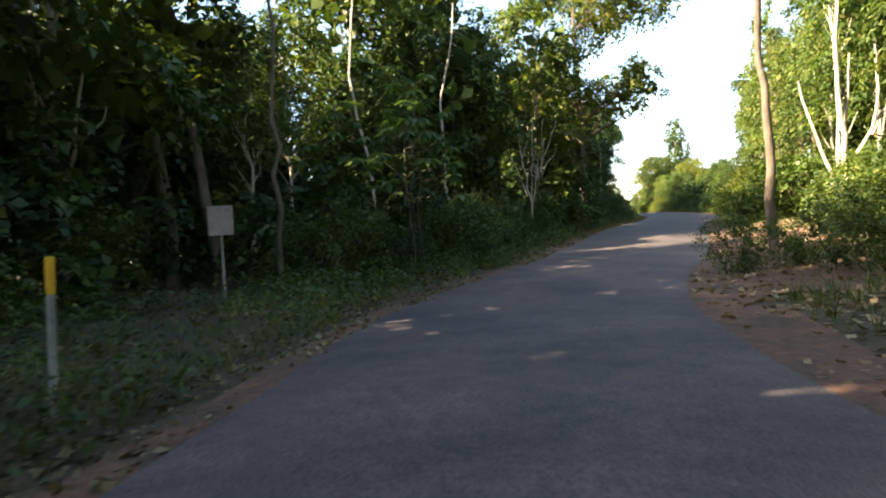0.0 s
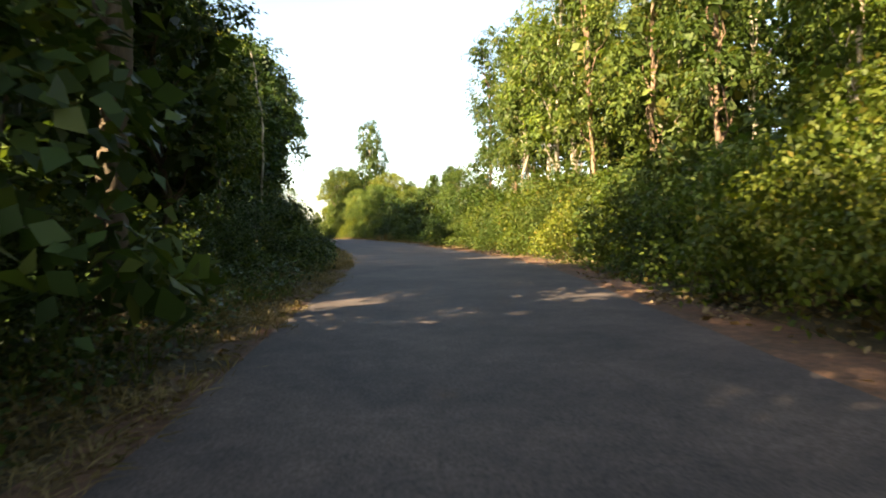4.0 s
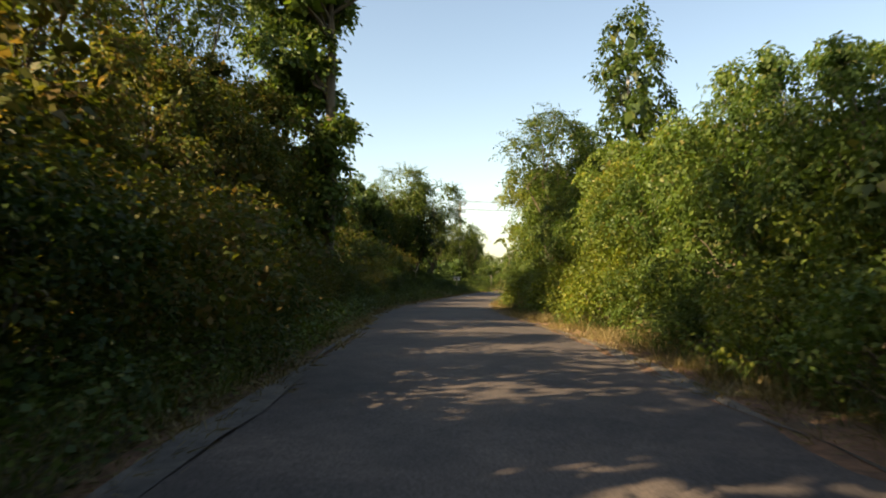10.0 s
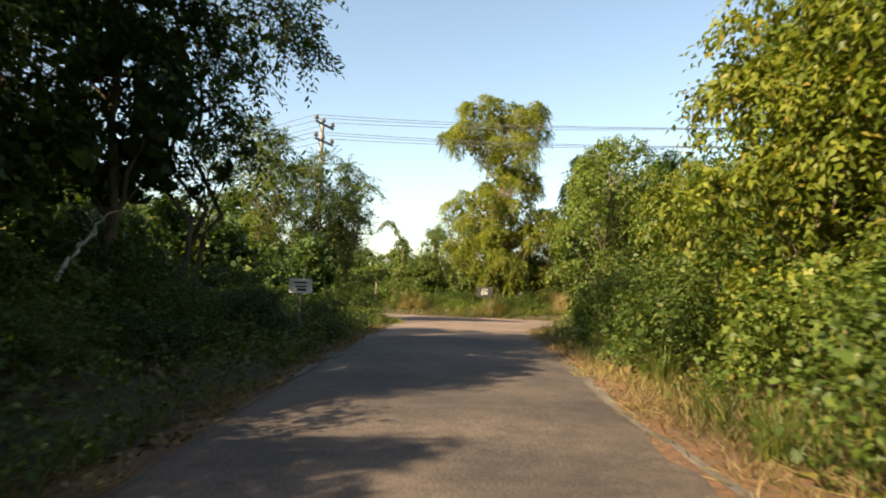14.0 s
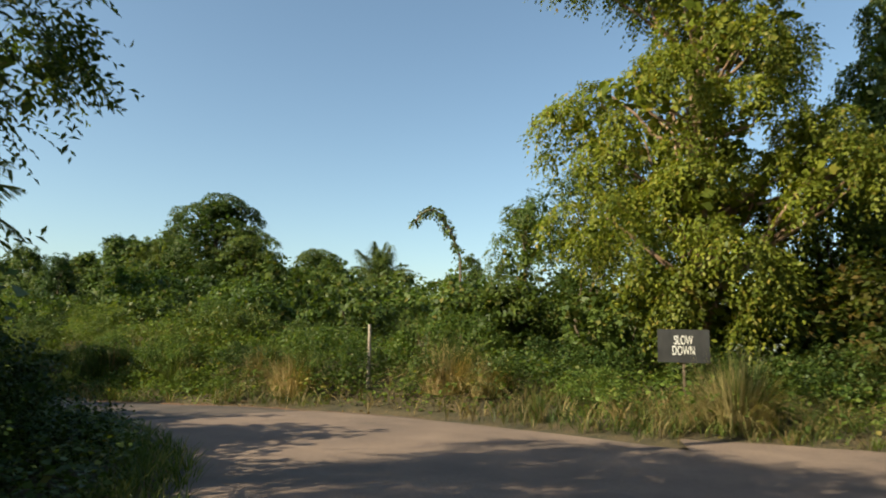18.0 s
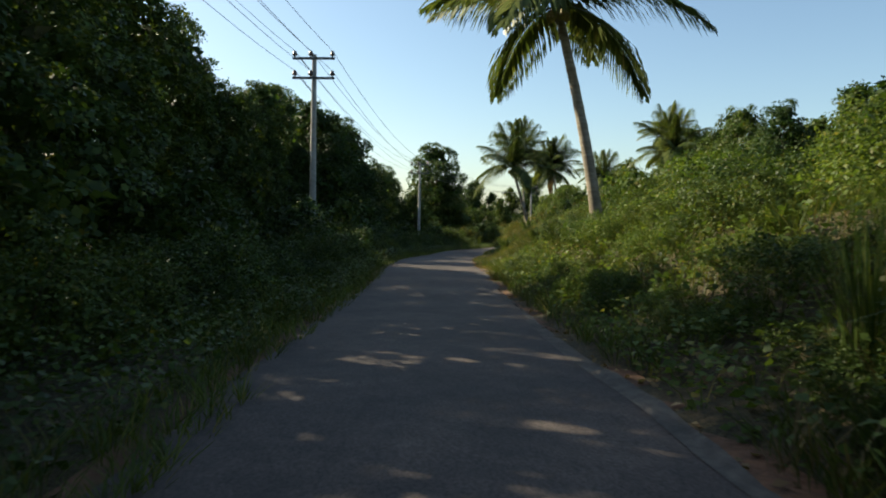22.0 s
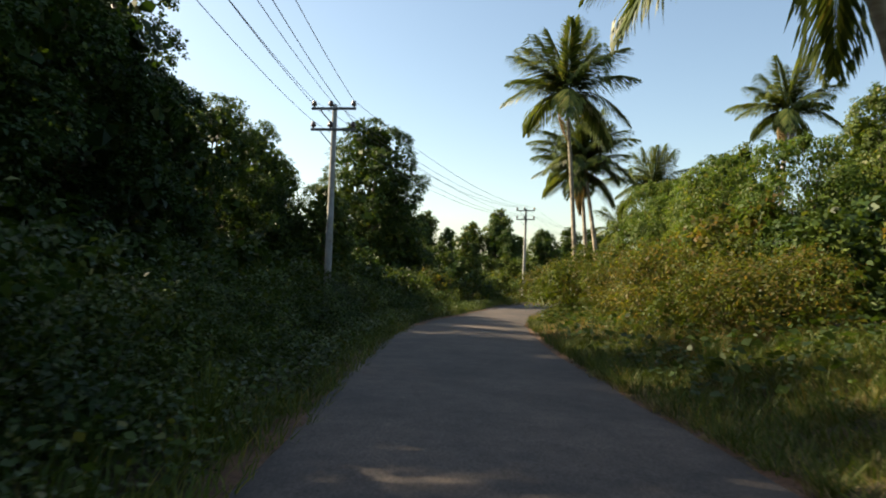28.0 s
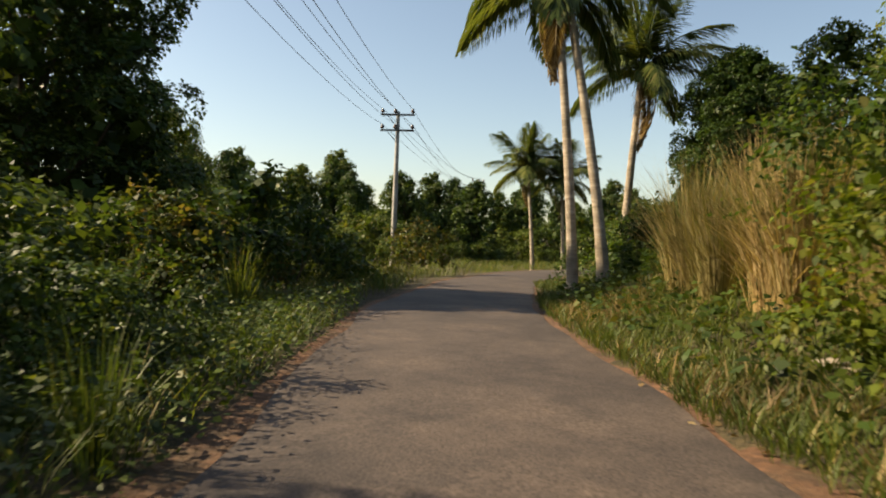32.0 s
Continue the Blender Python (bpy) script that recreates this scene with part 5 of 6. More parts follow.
verge("road_edge_2", R, 20.2, 28.6, -0.05, 0.02, EDGE_DUST, "pale crumbling edge of the road", 0.05, 0.15)
verge("road_edge_3", L, 9.0, 15.6, -0.07, 0.02, EDGE_DUST, "pale crumbling edge of the road", 0.05, 0.15)

grass("verge_grass", clumped(strip_points(L, -1, 10, 0.5, 3.2, 16), 0.9, 0.6), 7, 0.12, 0.42, GRASS_GREEN, "short green grass on the shaded verge")
grass("verge_grass", clumped(strip_points(L, 10, 20.5, 0.35, 3.0, 16), 0.9, 0.65), 7, 0.12, 0.45, GRASS_GREEN, "green and straw-coloured grass on the low bank")
grass("verge_grass", clumped(strip_points(L, 20.5, 34, 0.3, 2.6, 22), 0.9, 0.7), 7, 0.15, 0.55, GRASS_GREEN, "rank green grass beside the road")
grass("verge_grass", clumped(strip_points(R, -1, 9.5, 0.9, 3.6, 12), 0.9, 0.5), 7, 0.12, 0.40, GRASS_GREEN, "grass and weeds on the sunny verge")
grass("verge_grass", clumped(strip_points(R, 9, 17, 0.4, 2.4, 20), 0.9, 0.7), 7, 0.15, 0.50, GRASS_GREEN, "sunlit grass along the road edge")
grass("dry_verge_grass", clumped(strip_points(R, 9, 17, 0.3, 2.2, 50), 1.3, 0.65), 8, 0.08, 0.30, GRASS_DRY, "dry straw-coloured grass along the road edge")
grass("dead_straw", clumped(strip_points(R, 9, 17, -0.12, 1.3, 110), 1.6, 0.85), 8, 0.06, 0.24, GRASS_DRY, "flattened dead straw along the road edge", 0.12, 3.0)
grass("dead_straw", clumped(strip_points(L, 3.5, 17, -0.08, 1.6, 70), 1.6, 0.75), 7, 0.06, 0.24, GRASS_DRY, "flattened dead straw on the shaded verge", 0.12, 3.0)
sx = crng.uniform(-18.5, 4.0, 1500)
sy = np.interp(sx, side_x, side_far) + crng.uniform(0.0, 3.0, 1500) ** 1.2
grass("verge_grass", np.column_stack([sx, sy, land_height(sx, sy)]), 7, 0.15, 0.5, GRASS_GREEN, "grass beyond the side road")
grass("dry_verge_grass", np.column_stack([sx, sy, land_height(sx, sy)])[::4], 7, 0.2, 0.6, GRASS_DRY, "dry yellow grass beyond the side road")
grass("verge_grass", clumped(strip_points(R, 18.2, 22.6, 0.3, 3.2, 24), 0.8, 0.7), 7, 0.15, 0.55, GRASS_GREEN, "grass in front of the creepers at the bend")
grass("dry_verge_grass", clumped(strip_points(R, 18.2, 23.0, 0.2, 3.0, 12), 0.7, 0.4), 8, 0.2, 0.7, GRASS_DRY, "dry yellow grass in front of the creepers")
grass("bank_grass", clumped(strip_points(R, 21.4, 26.2, 0.2, 5.5, 34), 0.7, 0.75), 7, 0.15, 0.55, GRASS_GREEN, "bright green grass over the earth bank")
grass("dry_bank_grass", clumped(strip_points(R, 29.4, 34, 0.2, 4.4, 22), 0.8, 0.5), 8, 0.15, 0.5, GRASS_DRY, "dry yellowish grass on the bank")
grass("bank_grass", clumped(strip_points(R, 28.6, 36, 0.1, 4.2, 70), 0.7, 0.85), 7, 0.12, 0.42, GRASS_GREEN, "green grass on the low bank")
grass("field_grass", clumped(strip_points(L, 34, 44, 0.5, 14, 6), 0.5, 0.7), 6, 0.3, 0.8, GRASS_GREEN, "bright green rough field beyond the bend", 0.2)

grass("verge_grass", strip_points(L, 17.4, 23, -0.32, 0.5, 45), 7, 0.15, 0.4, GRASS_GREEN, "dark green grass hanging over the road edge")
grass("verge_grass", strip_points(L, 23, 31, -0.1, 0.5, 45), 7, 0.12, 0.34, GRASS_GREEN, "dark green grass along the road edge")
low_leaves("undergrowth", clumped(strip_points(L, -1, 10.2, 0.5, 4.6, 200), 0.7, 0.85), 0.075, 0.5, LEAF_DARK, "low dark leafy undergrowth below the forest")
low_leaves("undergrowth", clumped(strip_points(L, 10, 20, 0.25, 4.6, 300), 0.7, 0.95), 0.070, 0.55, LEAF_MID, "low leafy undergrowth on the bank")
low_leaves("undergrowth", clumped(strip_points(L, 20, 34, 0.15, 3.6, 320), 0.7, 0.95), 0.065, 0.55, LEAF_MID, "low leafy undergrowth beside the road")
low_leaves("undergrowth", clumped(strip_points(R, 4, 17, 0.6, 3.4, 60), 0.8, 0.75), 0.12, 0.5, LEAF_BRIGHT, "sunlit leafy weeds along the road")
low_leaves("creeper_cover", clumped(strip_points(R, 18.2, 22.6, 0.8, 8, 170), 0.6, 0.9), 0.095, 0.7, LEAF_BRIGHT, "sunlit creepers covering the ground")
grass("dry_bank_grass", clumped(strip_points(R, 25.2, 29.6, 0.0, 5.6, 130), 0.9, 0.8), 7, 0.05, 0.22, REED_DRY, "short dry straw-coloured grass on the earth bank", 0.1, 1.2)
grass("bank_grass", clumped(strip_points(R, 25.2, 29.6, 0.1, 6.0, 150), 1.1, 0.75), 7, 0.06, 0.26, GRASS_GREEN, "short green grass on the earth bank", 0.1, 0.9)
low_leaves("creeper_cover", clumped(strip_points(R, 25.4, 29.4, 1.0, 7, 50), 0.9, 0.6), 0.07, 0.3, LEAF_BRIGHT, "scattered green weeds on the grassy bank")
low_leaves("creeper_cover", clumped(strip_points(R, 21.4, 25.8, 0.3, 7, 220), 0.6, 0.95), 0.085, 0.5, LEAF_BRIGHT, "green creepers covering the earth bank")
low_leaves("creeper_cover", clumped(strip_points(R, 29.0, 36, 0.5, 6, 70), 0.6, 0.85), 0.13, 0.55, LEAF_MID, "leafy weeds covering the bank")
low_leaves("leaf_litter", clumped(strip_points(R, -3, 9.5, 0.0, 4.5, 110), 1.1, 0.7), 0.11, 0.03, LEAF_DRY, "dry brown fallen leaves on the verge", "leaf litter")
low_leaves("leaf_litter", clumped(strip_points(L, -2, 17, -0.1, 3.4, 150), 1.1, 0.75), 0.08, 0.03, LEAF_DRY, "dry brown fallen leaves on the verge", "leaf litter")
low_leaves("leaf_litter", clumped(strip_points(R, 20.6, 33, -0.1, 1.6, 60), 1.1, 0.7), 0.08, 0.03, LEAF_DRY, "dry fallen leaves along the road edge", "leaf litter")
low_leaves("leaf_litter", clumped(strip_points(R, 9.5, 17, -0.15, 1.8, 160), 1.3, 0.75), 0.06, 0.03, LEAF_DRY, "dry fallen leaves along the road edge", "leaf litter")

# ---------------------------------------------------------------- things at the roadside
drng = np.random.default_rng(909)


def clump(x, y, n, h, spread, mat, name, label, category="grass clump", sag=0.55, z=None):
    """A tussock of long arching blades, each of three bent pieces."""
    w = drng.uniform(0, 6.283, n)
    d = np.stack([np.cos(w), np.sin(w), np.zeros(n)], 1)
    b = d * drng.uniform(0, 0.3, (n, 1)) * spread * min(1.5, h)
    hh = h * drng.uniform(0.55, 1.15, n)
    lean = np.abs(drng.normal(0.05, spread * 0.5, n)) + 0.04
    side = np.stack([-d[:, 1], d[:, 0], np.zeros(n)], 1)
    wd = 0.0035 + 0.0018 * h
    pts = []
    for u in (0, 0.35, 0.7, 1.0):
        pts.append(b + d * (lean * hh * u ** 1.6)[:, None] + np.array((0, 0, 1)) * (hh * (u - sag * lean * u ** 2.6))[:, None])
    q = []
    for k, (w0, w1) in enumerate(((1.0, 1.0), (1.0, 0.7), (0.7, 0.08))):
        q.append(np.stack([pts[k] - side * wd * w0, pts[k] + side * wd * w0, pts[k + 1] + side * wd * w1, pts[k + 1] - side * wd * w1], 1))
    ob = tagged(new(name, quads_mesh(name, np.concatenate(q), mat)), label, category, kind="stuff")
    ob.location = (x, y, lay(x, y) if z is None else z)
    return ob


DRY_L, GREEN_L = "dry straw-coloured grass tussock at the road edge", "tall green grass tussock at the road edge"
for k, (x, y, h) in enumerate(((-17.0, 129.9, 1.35), (-26.6, 133.4, 1.2), (-22.6, 132.8, 1.25), (-21.6, 132.4, 0.9), (-12.9, 130.2, 1.5), (-12.0, 130.6, 1.3), (-28.0, 134.4, 0.8))):
    clump(x, y, 760, h * 1.0, 1.4, REED_DRY, "dry_tussock", DRY_L, sag=0.6)
    clump(x + 0.2, y + 0.2, 240, h * 1.15, 0.8, GRASS_GREEN, "green_tussock", GREEN_L)
for k, (x, y, h) in enumerate(((-30.6, 134.4, 1.3), (-33.9, 135.6, 1.5), (-35.2, 136.2, 1.3), (-24.5, 136.2, 1.8))):
    clump(x, y, 200, h, 0.7, GRASS_GREEN, "green_tussock", GREEN_L)
    clump(x + 0.4, y + 0.2, 60, h * 0.8, 0.9, GRASS_DRY, "dry_tussock", DRY_L)
for x, y, h in ((-96.3, 169.0, 1.9), (-94.9, 168.2, 1.8), (-97.6, 170.0, 2.0), (-98.6, 171.0, 2.3), (-97.0, 171.4, 2.5), (-96.0, 168.8, 2.2), (-98.4, 173.0, 2.5), (-94.2, 167.2, 1.4)):
    clump(x, y, 560, h, 0.9, REED_DRY, "reed_clump", "tall dry yellow reeds on the bank", sag=0.4)
    clump(x + 0.2, y + 0.2, 240, h * 0.9, 0.7, GRASS_GREEN, "reed_clump", "tall green reeds on the bank", sag=0.4)
for x, y, h in ((-99.6, 161.0, 1.4), (-97.9, 159.9, 1.0), (-101.5, 162.6, 1.5), (-90.6, 154.8, 1.0), (-86.0, 151.6, 0.9), (-80.6, 148.6, 0.9), (-104.0, 165.4, 1.5)):
    clump(x, y, 150, h, 0.7, GRASS_GREEN, "green_tussock", GREEN_L)
for x, y, h in ((-3.85, 49.9, 0.7), (-3.3, 50.4, 0.6), (-2.9, 50.9, 0.7), (-3.4, 51.2, 0.55)):
    clump(x, y, 260, h, 0.9, GRASS_DRY, "dry_tussock", DRY_L)
for k in range(26):
    t, side = drng.uniform(4.5, 33), (R if k % 2 else L)
    x, y = at(t, side * (edge_at(t, side) + drng.uniform(0.5, 1.6)))
    if clear(x, y, 0.4):
        clump(x, y, 110, drng.uniform(0.5, 0.9), 0.8, GRASS_DRY if k % 3 == 0 else GRASS_GREEN, "green_tussock" if k % 3 else "dry_tussock", DRY_L if k % 3 == 0 else GREEN_L)

# ferns
FERN_LEAF = frond_mesh(5, 0.9, 26, 0.55)
FERN_LEAF.materials.clear()
FERN_LEAF.materials.append(LEAF_BRIGHT)


def fern(x, y, s, seed):
    r = np.random.default_rng(seed)
    root = tagged(new("fern"), "bright green fern with upright feathery fronds", "fern", "ferns on the bank")
    root.matrix_basis = Matrix.Translation((x, y, lay(x, y)))
    for k in range(8):
        f = part("frond", FERN_LEAF, root)
        f.matrix_basis = Matrix.Rotation(k * 0.8 + r.uniform(0, 0.4), 4, "Z") @ Matrix.Rotation(-math.radians(r.uniform(45, 75)), 4, "Y") @ Matrix.Diagonal((s * r.uniform(0.8, 1.2),) * 3 + (1,))
    return root


for k in range(40):
    if k < 28:
        t, side, off = drng.uniform(23.2, 29.0), R, drng.uniform(1.4, 5.0)
    else:
        t, side, off = drng.uniform(20.5, 33.0), L, drng.uniform(1.0, 2.2)
    x, y = at(t, side * (edge_at(t, side) + off))
    fern(x, y, drng.uniform(0.45, 0.75), 500 + k)

# marker posts, white with a yellow head
POST_WHITE = rough_material("worn_white_paint", [(0.3, (0.22, 0.20, 0.17)), (0.7, (0.42, 0.40, 0.36))], 9, 0.8, 0.2, 40, second=(2.5, (0.7, 0.67, 0.6), (1.0, 1.0, 1.0)))


def marker_post(x, y, h, tilt, label, head=0.28):
    root = tagged(new("marker_post"), label, "post", "marker posts at the roadside")
    root.matrix_basis = Matrix.Translation((x, y, lay(x, y))) @ Matrix.Rotation(tilt, 4, "Y")
    part("shaft", bevelled("shaft", (0, 0, (h - head) / 2 - 0.15, 0.05, 0.05, h - head + 0.3), POST_WHITE, 0.008), root)
    part("head", bevelled("head", (0, 0, h - head / 2, 0.054, 0.054, head), PAINT_YELLOW, 0.008), root, "yellow painted head")


marker_post(1.2, -31.25, 1.2, 0.06, "weathered white post with a yellow head in the grass")
marker_post(-12.7, 121.6, 1.15, 0.0, "white post with a yellow head at the junction", 0.45)
marker_post(-12.35, 121.8, 1.15, 0.0, "white post with a yellow head at the junction", 0.45)


def board(x, y, z, w, h, turn, post_h, mat, name, label, bars=(), posts=(0.0,), post_mat=None):
    """A small sign: post, board, and marks on its face."""
    root = tagged(new(name), label, "sign")
    g = lay(x, y)
    root.matrix_basis = Matrix.Translation((x, y, g)) @ Matrix.Rotation(turn, 4, "Z")
    for px in posts:
        part("post", bevelled("post", (px, 0.03, (z - g) / 2 - 0.1, 0.05, 0.05, z - g + h * 0.9), post_mat or WOOD, 0.006), root)
    face = part("board", bevelled("board", (0, -0.015, z - g, w, 0.02, h), mat, 0.004), root)
    for bx, bz, bw, bh, bm in bars:
        part("mark", bevelled("mark", (bx, -0.028, z - g + bz, bw, 0.006, bh), bm, 0.001), face)
    return root


def facing(x, y, t):
    """The turn that shows a sign's face to the eye at a moment."""
    e = at(t, 0)
    return math.atan2(y - e[1], x - e[0]) - math.pi / 2


board(-3.35, -24.6, 0.62, 0.46, 0.56, facing(-3.35, -24.6, 0), 1.4, PAINT_BROWN, "roadside_board", "small faded brown board on a thin wooden post", [(0.0, 0.12, 0.3, 0.03, WOOD), (0.0, -0.1, 0.3, 0.03, WOOD)])
board(-21.1, 103.4, 2.0, 0.47, 0.30, facing(-21.1, 103.4, 14), 1.2, PAINT_WHITE, "notice_board", "small white notice board on a thin post",
      [(0.0, 0.07, 0.26, 0.035, PAINT_BLACK), (0.0, -0.01, 0.22, 0.03, PAINT_BLACK), (0.02, -0.08, 0.2, 0.05, PAINT_BLACK)])
root2 = board(-34.3, 129.9, 1.29, 0.15, 0.24, facing(-34.3, 129.9, 20.5), 1.2, PAINT_WHITE, "notice_board", "pair of small white notice boards on one post",
              [(0.0, 0.055, 0.09, 0.03, PAINT_BLACK), (0.0, -0.06, 0.08, 0.06, PAINT_BLACK)], posts=(0.09,))
twin = part("board", bevelled("board", (0.18, -0.015, 1.29 - lay(-34.3, 129.9), 0.15, 0.02, 0.24), PAINT_WHITE, 0.004), root2)
part("mark", bevelled("mark", (0.18, -0.028, 1.345 - lay(-34.3, 129.9), 0.09, 0.006, 0.03), PAINT_BLACK, 0.001), twin)
part("mark", bevelled("mark", (0.18, -0.028, 1.23 - lay(-34.3, 129.9), 0.08, 0.006, 0.06), PAINT_BLACK, 0.001), twin)

SIGN_BLACK = rough_material("weathered_black_board", [(0.3, (0.009, 0.009, 0.010)), (0.7, (0.026, 0.026, 0.026))], 5, 0.8, 0.2, 40, stretch=(1, 1, 0.3))
slow_x, slow_y, slow_z = -17.6, 131.4, 2.0
slow = board(slow_x, slow_y, slow_z, 0.96, 0.64, facing(slow_x, slow_y, 17.2), 1.8, SIGN_BLACK, "warning_sign", "weathered black wooden sign with white words SLOW DOWN", posts=(0.0,), post_mat=BARK_DARK)
for word, dz in (("SLOW", 0.03), ("DOWN", -0.17)):
    fc = bpy.data.curves.new("lettering", "FONT")
    fc.body, fc.size, fc.extrude, fc.align_x = word, 0.20, 0.003, "CENTER"
    fc.materials.append(PAINT_WHITE)
    tx = part("lettering", fc, [c for c in slow.children if c.name.startswith("board")][0], "white block capitals")
    tx.matrix_basis = Matrix.Translation((0, -0.03, slow_z - lay(slow_x, slow_y) + dz)) @ Matrix.Rotation(math.pi / 2, 4, "X") @ Matrix.Diagonal((0.62, 1.25, 1, 1))
thin = tagged(new("boundary_post", mesh_of("boundary_post", *tube([(0, 0, -0.2), (0.01, 0, 0.8), (0, 0, 1.55)], [0.045, 0.042, 0.04], 8), WOOD, True)), "thin weathered wooden post among creepers", "post")
thin.location = (-24.7, 133.6, lay(-24.7, 133.6))

# bare and forked trunks that show at the forest edge
def bare_stem(x, y, pts, r0, bark, name, label, forks=()):
    root = tagged(new(name), label, "tree trunk")
    root.matrix_basis = Matrix.Translation((x, y, lay(x, y)))
    line = np.array(pts, float)
    fine_u = np.linspace(0, len(line) - 1, 14)
    ln = np.stack([np.interp(fine_u, np.arange(len(line)), line[:, k]) for k in range(3)], 1) + drng.normal(0, 0.04, (14, 3))
    part("trunk", mesh_of("trunk", *tube(ln, r0 * np.linspace(1.15, 0.5, 14), 9), bark, True), root)
    for f in forks:
        fl = np.array(f, float)
        fu = np.linspace(0, len(fl) - 1, 10)
        fln = np.stack([np.interp(fu, np.arange(len(fl)), fl[:, k]) for k in range(3)], 1) + drng.normal(0, 0.03, (10, 3))
        part("limb", mesh_of("limb", *tube(fln, r0 * np.linspace(0.75, 0.3, 10), 8), bark, True), root)
    return root


bare_stem(8.5, -6.3, [(0, 0, -0.2), (0.05, 0, 1.6), (0.1, 0, 3.4), (-0.1, 0.1, 5.2), (0.1, 0, 8.5)], 0.12, BARK_PALE, "forked_trunk", "pale sunlit forked trunk with spreading limbs",
          [[(-0.3, 0.1, -0.2), (-0.32, 0.1, 1.8), (-0.75, 0.1, 3.2), (-1.3, 0.2, 5.2)], [(0.35, 0, -0.2), (0.3, 0, 2.2), (0.9, 0, 3.0), (1.25, 0.1, 4.4), (1.2, 0.1, 6.5)], [(0.9, 0, 3.0), (1.2, 0.2, 3.8), (2.2, 0.3, 4.6)], [(0.1, 0.3, -0.2), (0.15, 0.3, 2.6), (0.4, 0.3, 6.0)]])
bare_stem(6.1, -15.2, [(0, 0, -0.2), (0.02, 0, 3), (-0.1, 0, 6), (-0.15, 0, 11)], 0.115, BARK_DARK, "brown_trunk", "thick brown trunk close to the verge")
for k, t in enumerate((1.6, 2.3, 3.0, 3.6, 4.6, 5.4, 6.3, 7.2, 8.4, 9.2)):
    x, y = at(t, edge_at(t, L) + drng.uniform(3.0, 4.4))
    bare_stem(x, y, [(0, 0, -0.2), (drng.normal(0, 0.15), 0, 2.5), (drng.normal(0, 0.2), drng.normal(0, 0.2), 5), (drng.normal(0, 0.3), drng.normal(0, 0.3), 8.5)], drng.uniform(0.035, 0.06), BARK_PALE if k % 3 else BARK_DARK, "thin_trunk", "thin pale trunk at the edge of the dark forest")
bare_stem(-6.4, -23.0, [(0, 0, -0.2), (-0.2, 0, 3), (-0.7, 0, 6), (-0.8, 0, 10)], 0.17, BARK_DARK, "brown_trunk", "leaning brown forest trunk")
bare_stem(-5.7, -22.2, [(0, 0, -0.2), (-0.5, 0, 3), (-1.0, 0, 6), (-1.6, 0, 10)], 0.13, BARK_DARK, "brown_trunk", "leaning brown forest trunk")

def umbrella_sapling(x, y, h, seed):
    """A thin straight stem with level branches, each ending in a whorl of long leaves."""
    r = np.random.default_rng(seed)
    root = tagged(new("umbrella_sapling"), "thin sapling with level tiers of broad whorled leaves", "sapling", "saplings at the forest edge")
    root.matrix_basis = Matrix.Translation((x, y, lay(x, y)))
    stem = bent(r, (0, 0, -0.2), (r.normal(0, 0.1), r.normal(0, 0.1), h), 9, 0.05)
    part("stem", mesh_of("stem", *tube(stem, 0.024 * np.linspace(1, 0.4, 9), 7), BARK_DARK, True), root)
    whorls = []
    for k in range(15):
        z = h * (0.52 + 0.48 * (k / 14))
        w, reach = 2.4 * k, (0.25 + 1.0 * (1 - k / 15)) * r.uniform(0.8, 1.15)
        base = np.array((0, 0, z))
        tip = base + np.array((reach * math.cos(w), reach * math.sin(w), 0.18 + 0.1 * r.normal()))
        part("branch", mesh_of("branch", *tube(bent(r, base, tip, 4, 0.02), 0.008 * np.linspace(1, 0.5, 4), 4), BARK_DARK, True), root)
        n = 11
        v = np.arange(n) * 2 * math.pi / n + r.uniform(0, 1)
        a = unit(np.stack([np.cos(v), np.sin(v), -0.6 + 0.3 * r.normal(0, 1, n)], 1))
        whorls.append(blades(np.repeat(tip[None], n, 0), a, np.repeat(np.array([[0, 0, 1.0]]), n, 0), r.uniform(0.32, 0.46, n), np.full(n, 0.075), 0.08))
    part("foliage", quads_mesh("foliage", np.concatenate(whorls), LEAF_BRIGHT), root)


for k, (x, y, h) in enumerate(((-1.85, -19.2, 4.7), (-2.9, -17.6, 4.4), (-1.1, -21.0, 3.4), (-3.4, -20.4, 4.0))):
    umbrella_sapling(x, y, h, 700 + k)
bare_stem(-2.9, -7.0, [(0, 0, -0.1), (0.05, 0, 1.4), (-0.3, 0.1, 3.4), (-0.5, 0.1, 5.2)], 0.035, BARK_PALE, "bare_shrub", "bare pale shrub with many thin forked stems",
          [[(0, 0, 0.9), (0.3, 0, 2.6), (0.7, 0.1, 5.0)], [(0, 0, 1.1), (0.1, 0.2, 3.0), (0.15, 0.3, 5.3)], [(-0.1, 0, 1.8), (-0.8, 0, 3.6), (-1.1, 0.1, 5.0)], [(0.3, 0, 2.6), (0.9, -0.1, 3.8), (1.3, 0, 4.9)], [(-0.3, 0.1, 3.4), (0.1, 0.1, 4.6)]])

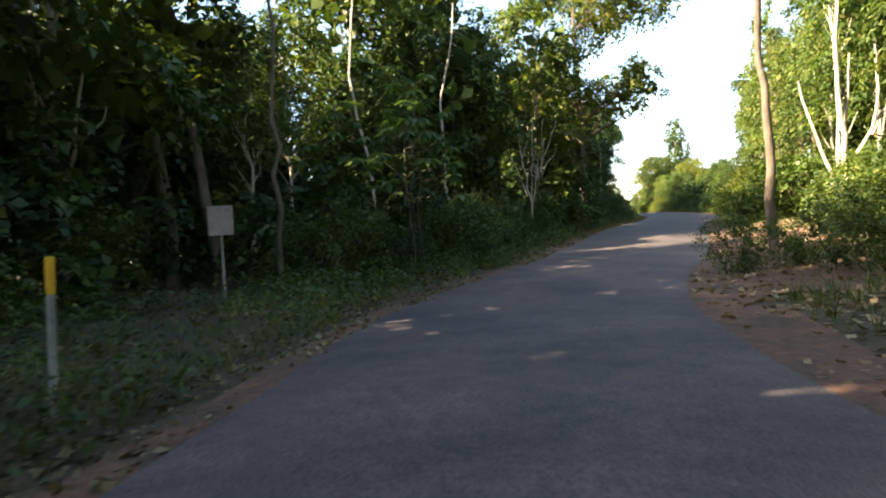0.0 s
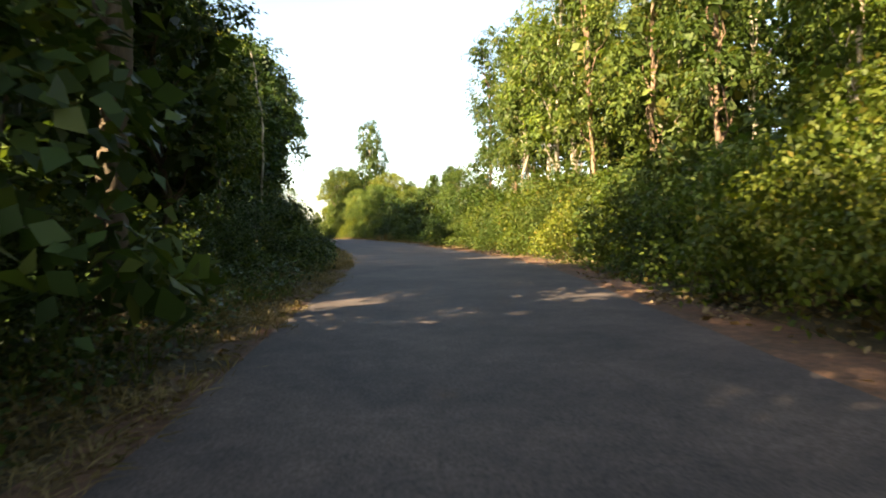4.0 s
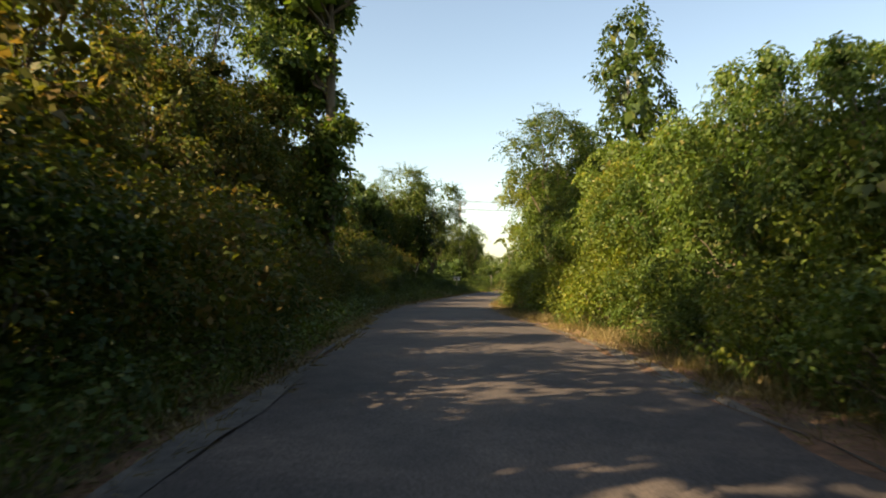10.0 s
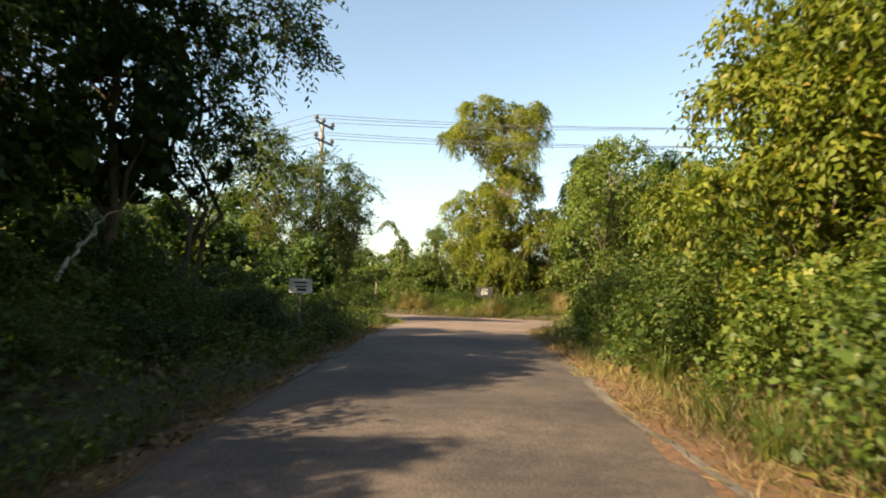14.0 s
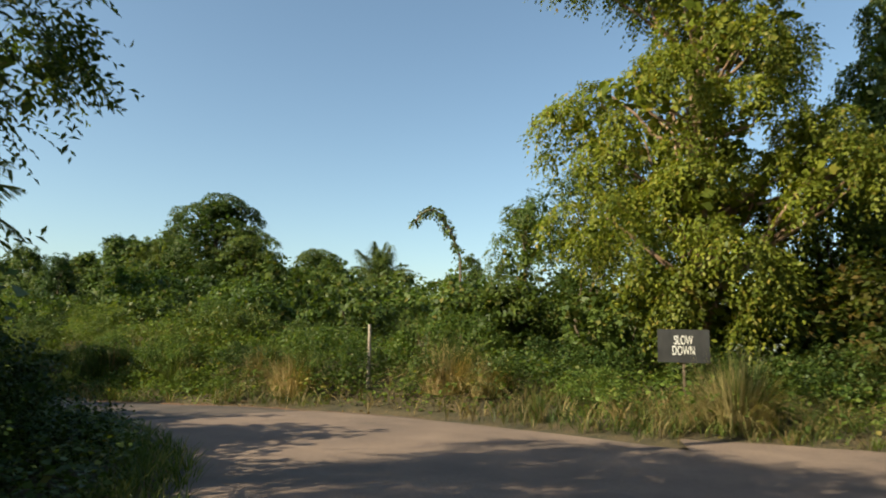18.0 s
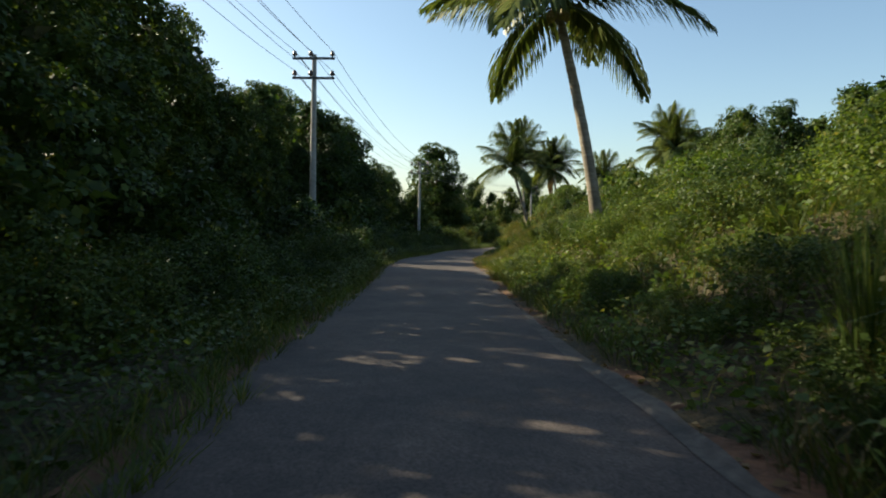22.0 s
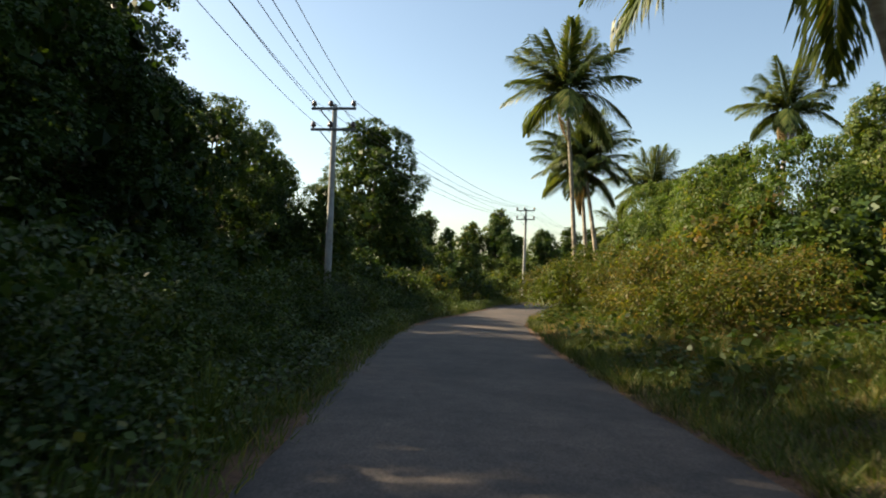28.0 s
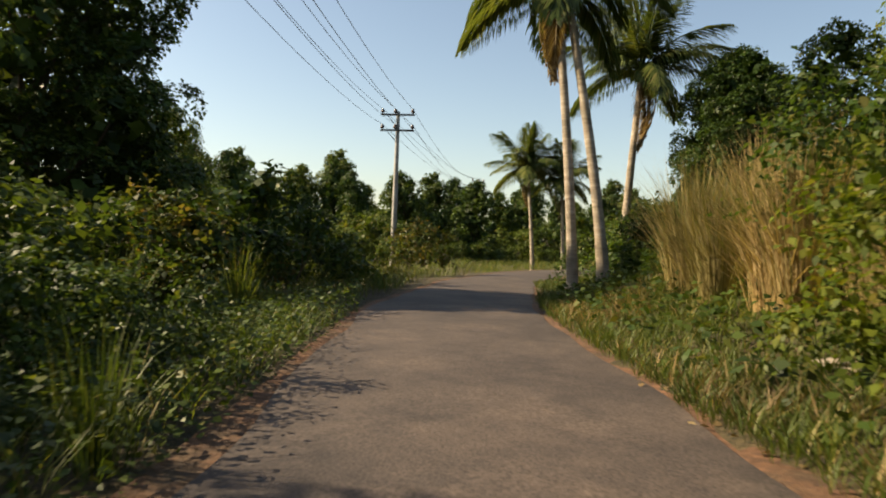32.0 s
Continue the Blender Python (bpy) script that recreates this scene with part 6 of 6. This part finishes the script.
# dead branch on the bank, arching creeper, fallen frond, cut sticks
bare_stem(-22.3, 97.2, [(0, 0, 0.2), (-0.6, 1.4, 0.8), (-1.3, 2.8, 1.1), (-1.9, 3.6, 1.5)], 0.028, BARK_PALE, "dead_branch", "pale dead branch leaning out of the bank",
          [[(-0.6, 1.4, 0.8), (-0.4, 1.9, 1.4)], [(-1.3, 2.8, 1.1), (-1.9, 3.0, 1.8)], [(-1.0, 2.2, 0.95), (-1.6, 2.1, 0.9)]])
arch_u = np.linspace(0, 1, 16)
arch = np.stack([1.0 - 1.9 * arch_u, 0.2 * np.sin(4 * arch_u), 3.6 + 2.0 * np.sin(2.35 * arch_u)], 1)
arch_root = tagged(new("arching_creeper"), "leafy creeper stem arching over the scrub", "creeper")
arch_root.matrix_basis = Matrix.Translation((-25.5, 144.4, lay(-25.5, 144.4)))
part("stem", mesh_of("stem", *tube(np.concatenate([[(1.1, 0, -0.1)], arch]), [0.05] * 17, 6), BARK_DARK, True), arch_root)
part("foliage", quads_mesh("foliage", leaf_cloud(np.random.default_rng(8), [(*p, 0.16, 0.16, 0.14) for p in arch], 130, 4, 0.22, 0.14, 0.4, 0.6, low=-1, lobes=0), LEAF_MID), arch_root)
fallen = tagged(new("fallen_frond", FROND_DRY), "dry fallen palm frond lying on the bank", "palm frond")
fallen.matrix_basis = Matrix.Translation((-49.3, 143.2, lay(-49.3, 143.2) + 0.45)) @ Matrix.Rotation(0.9, 4, "Z") @ Matrix.Rotation(math.radians(-14), 4, "Y") @ Matrix.Diagonal((0.62, 0.5, 0.4, 1))
for k in range(7):
    st = tagged(new("cut_stick", mesh_of("cut_stick", *tube(bent(drng, (0, 0, 0.04), (1.7, 0.12 * k - 0.3, 0.06 + 0.02 * k), 5, 0.04), [0.022] * 5, 6), WOOD, True)), "pale cut stick lying in a heap on the verge", "stick", "heap of cut sticks")
    x, y = -95.2, 166.9
    st.matrix_basis = Matrix.Translation((x, y, lay(x, y) + 0.12)) @ Matrix.Rotation(0.3 + 0.06 * k, 4, "Z")
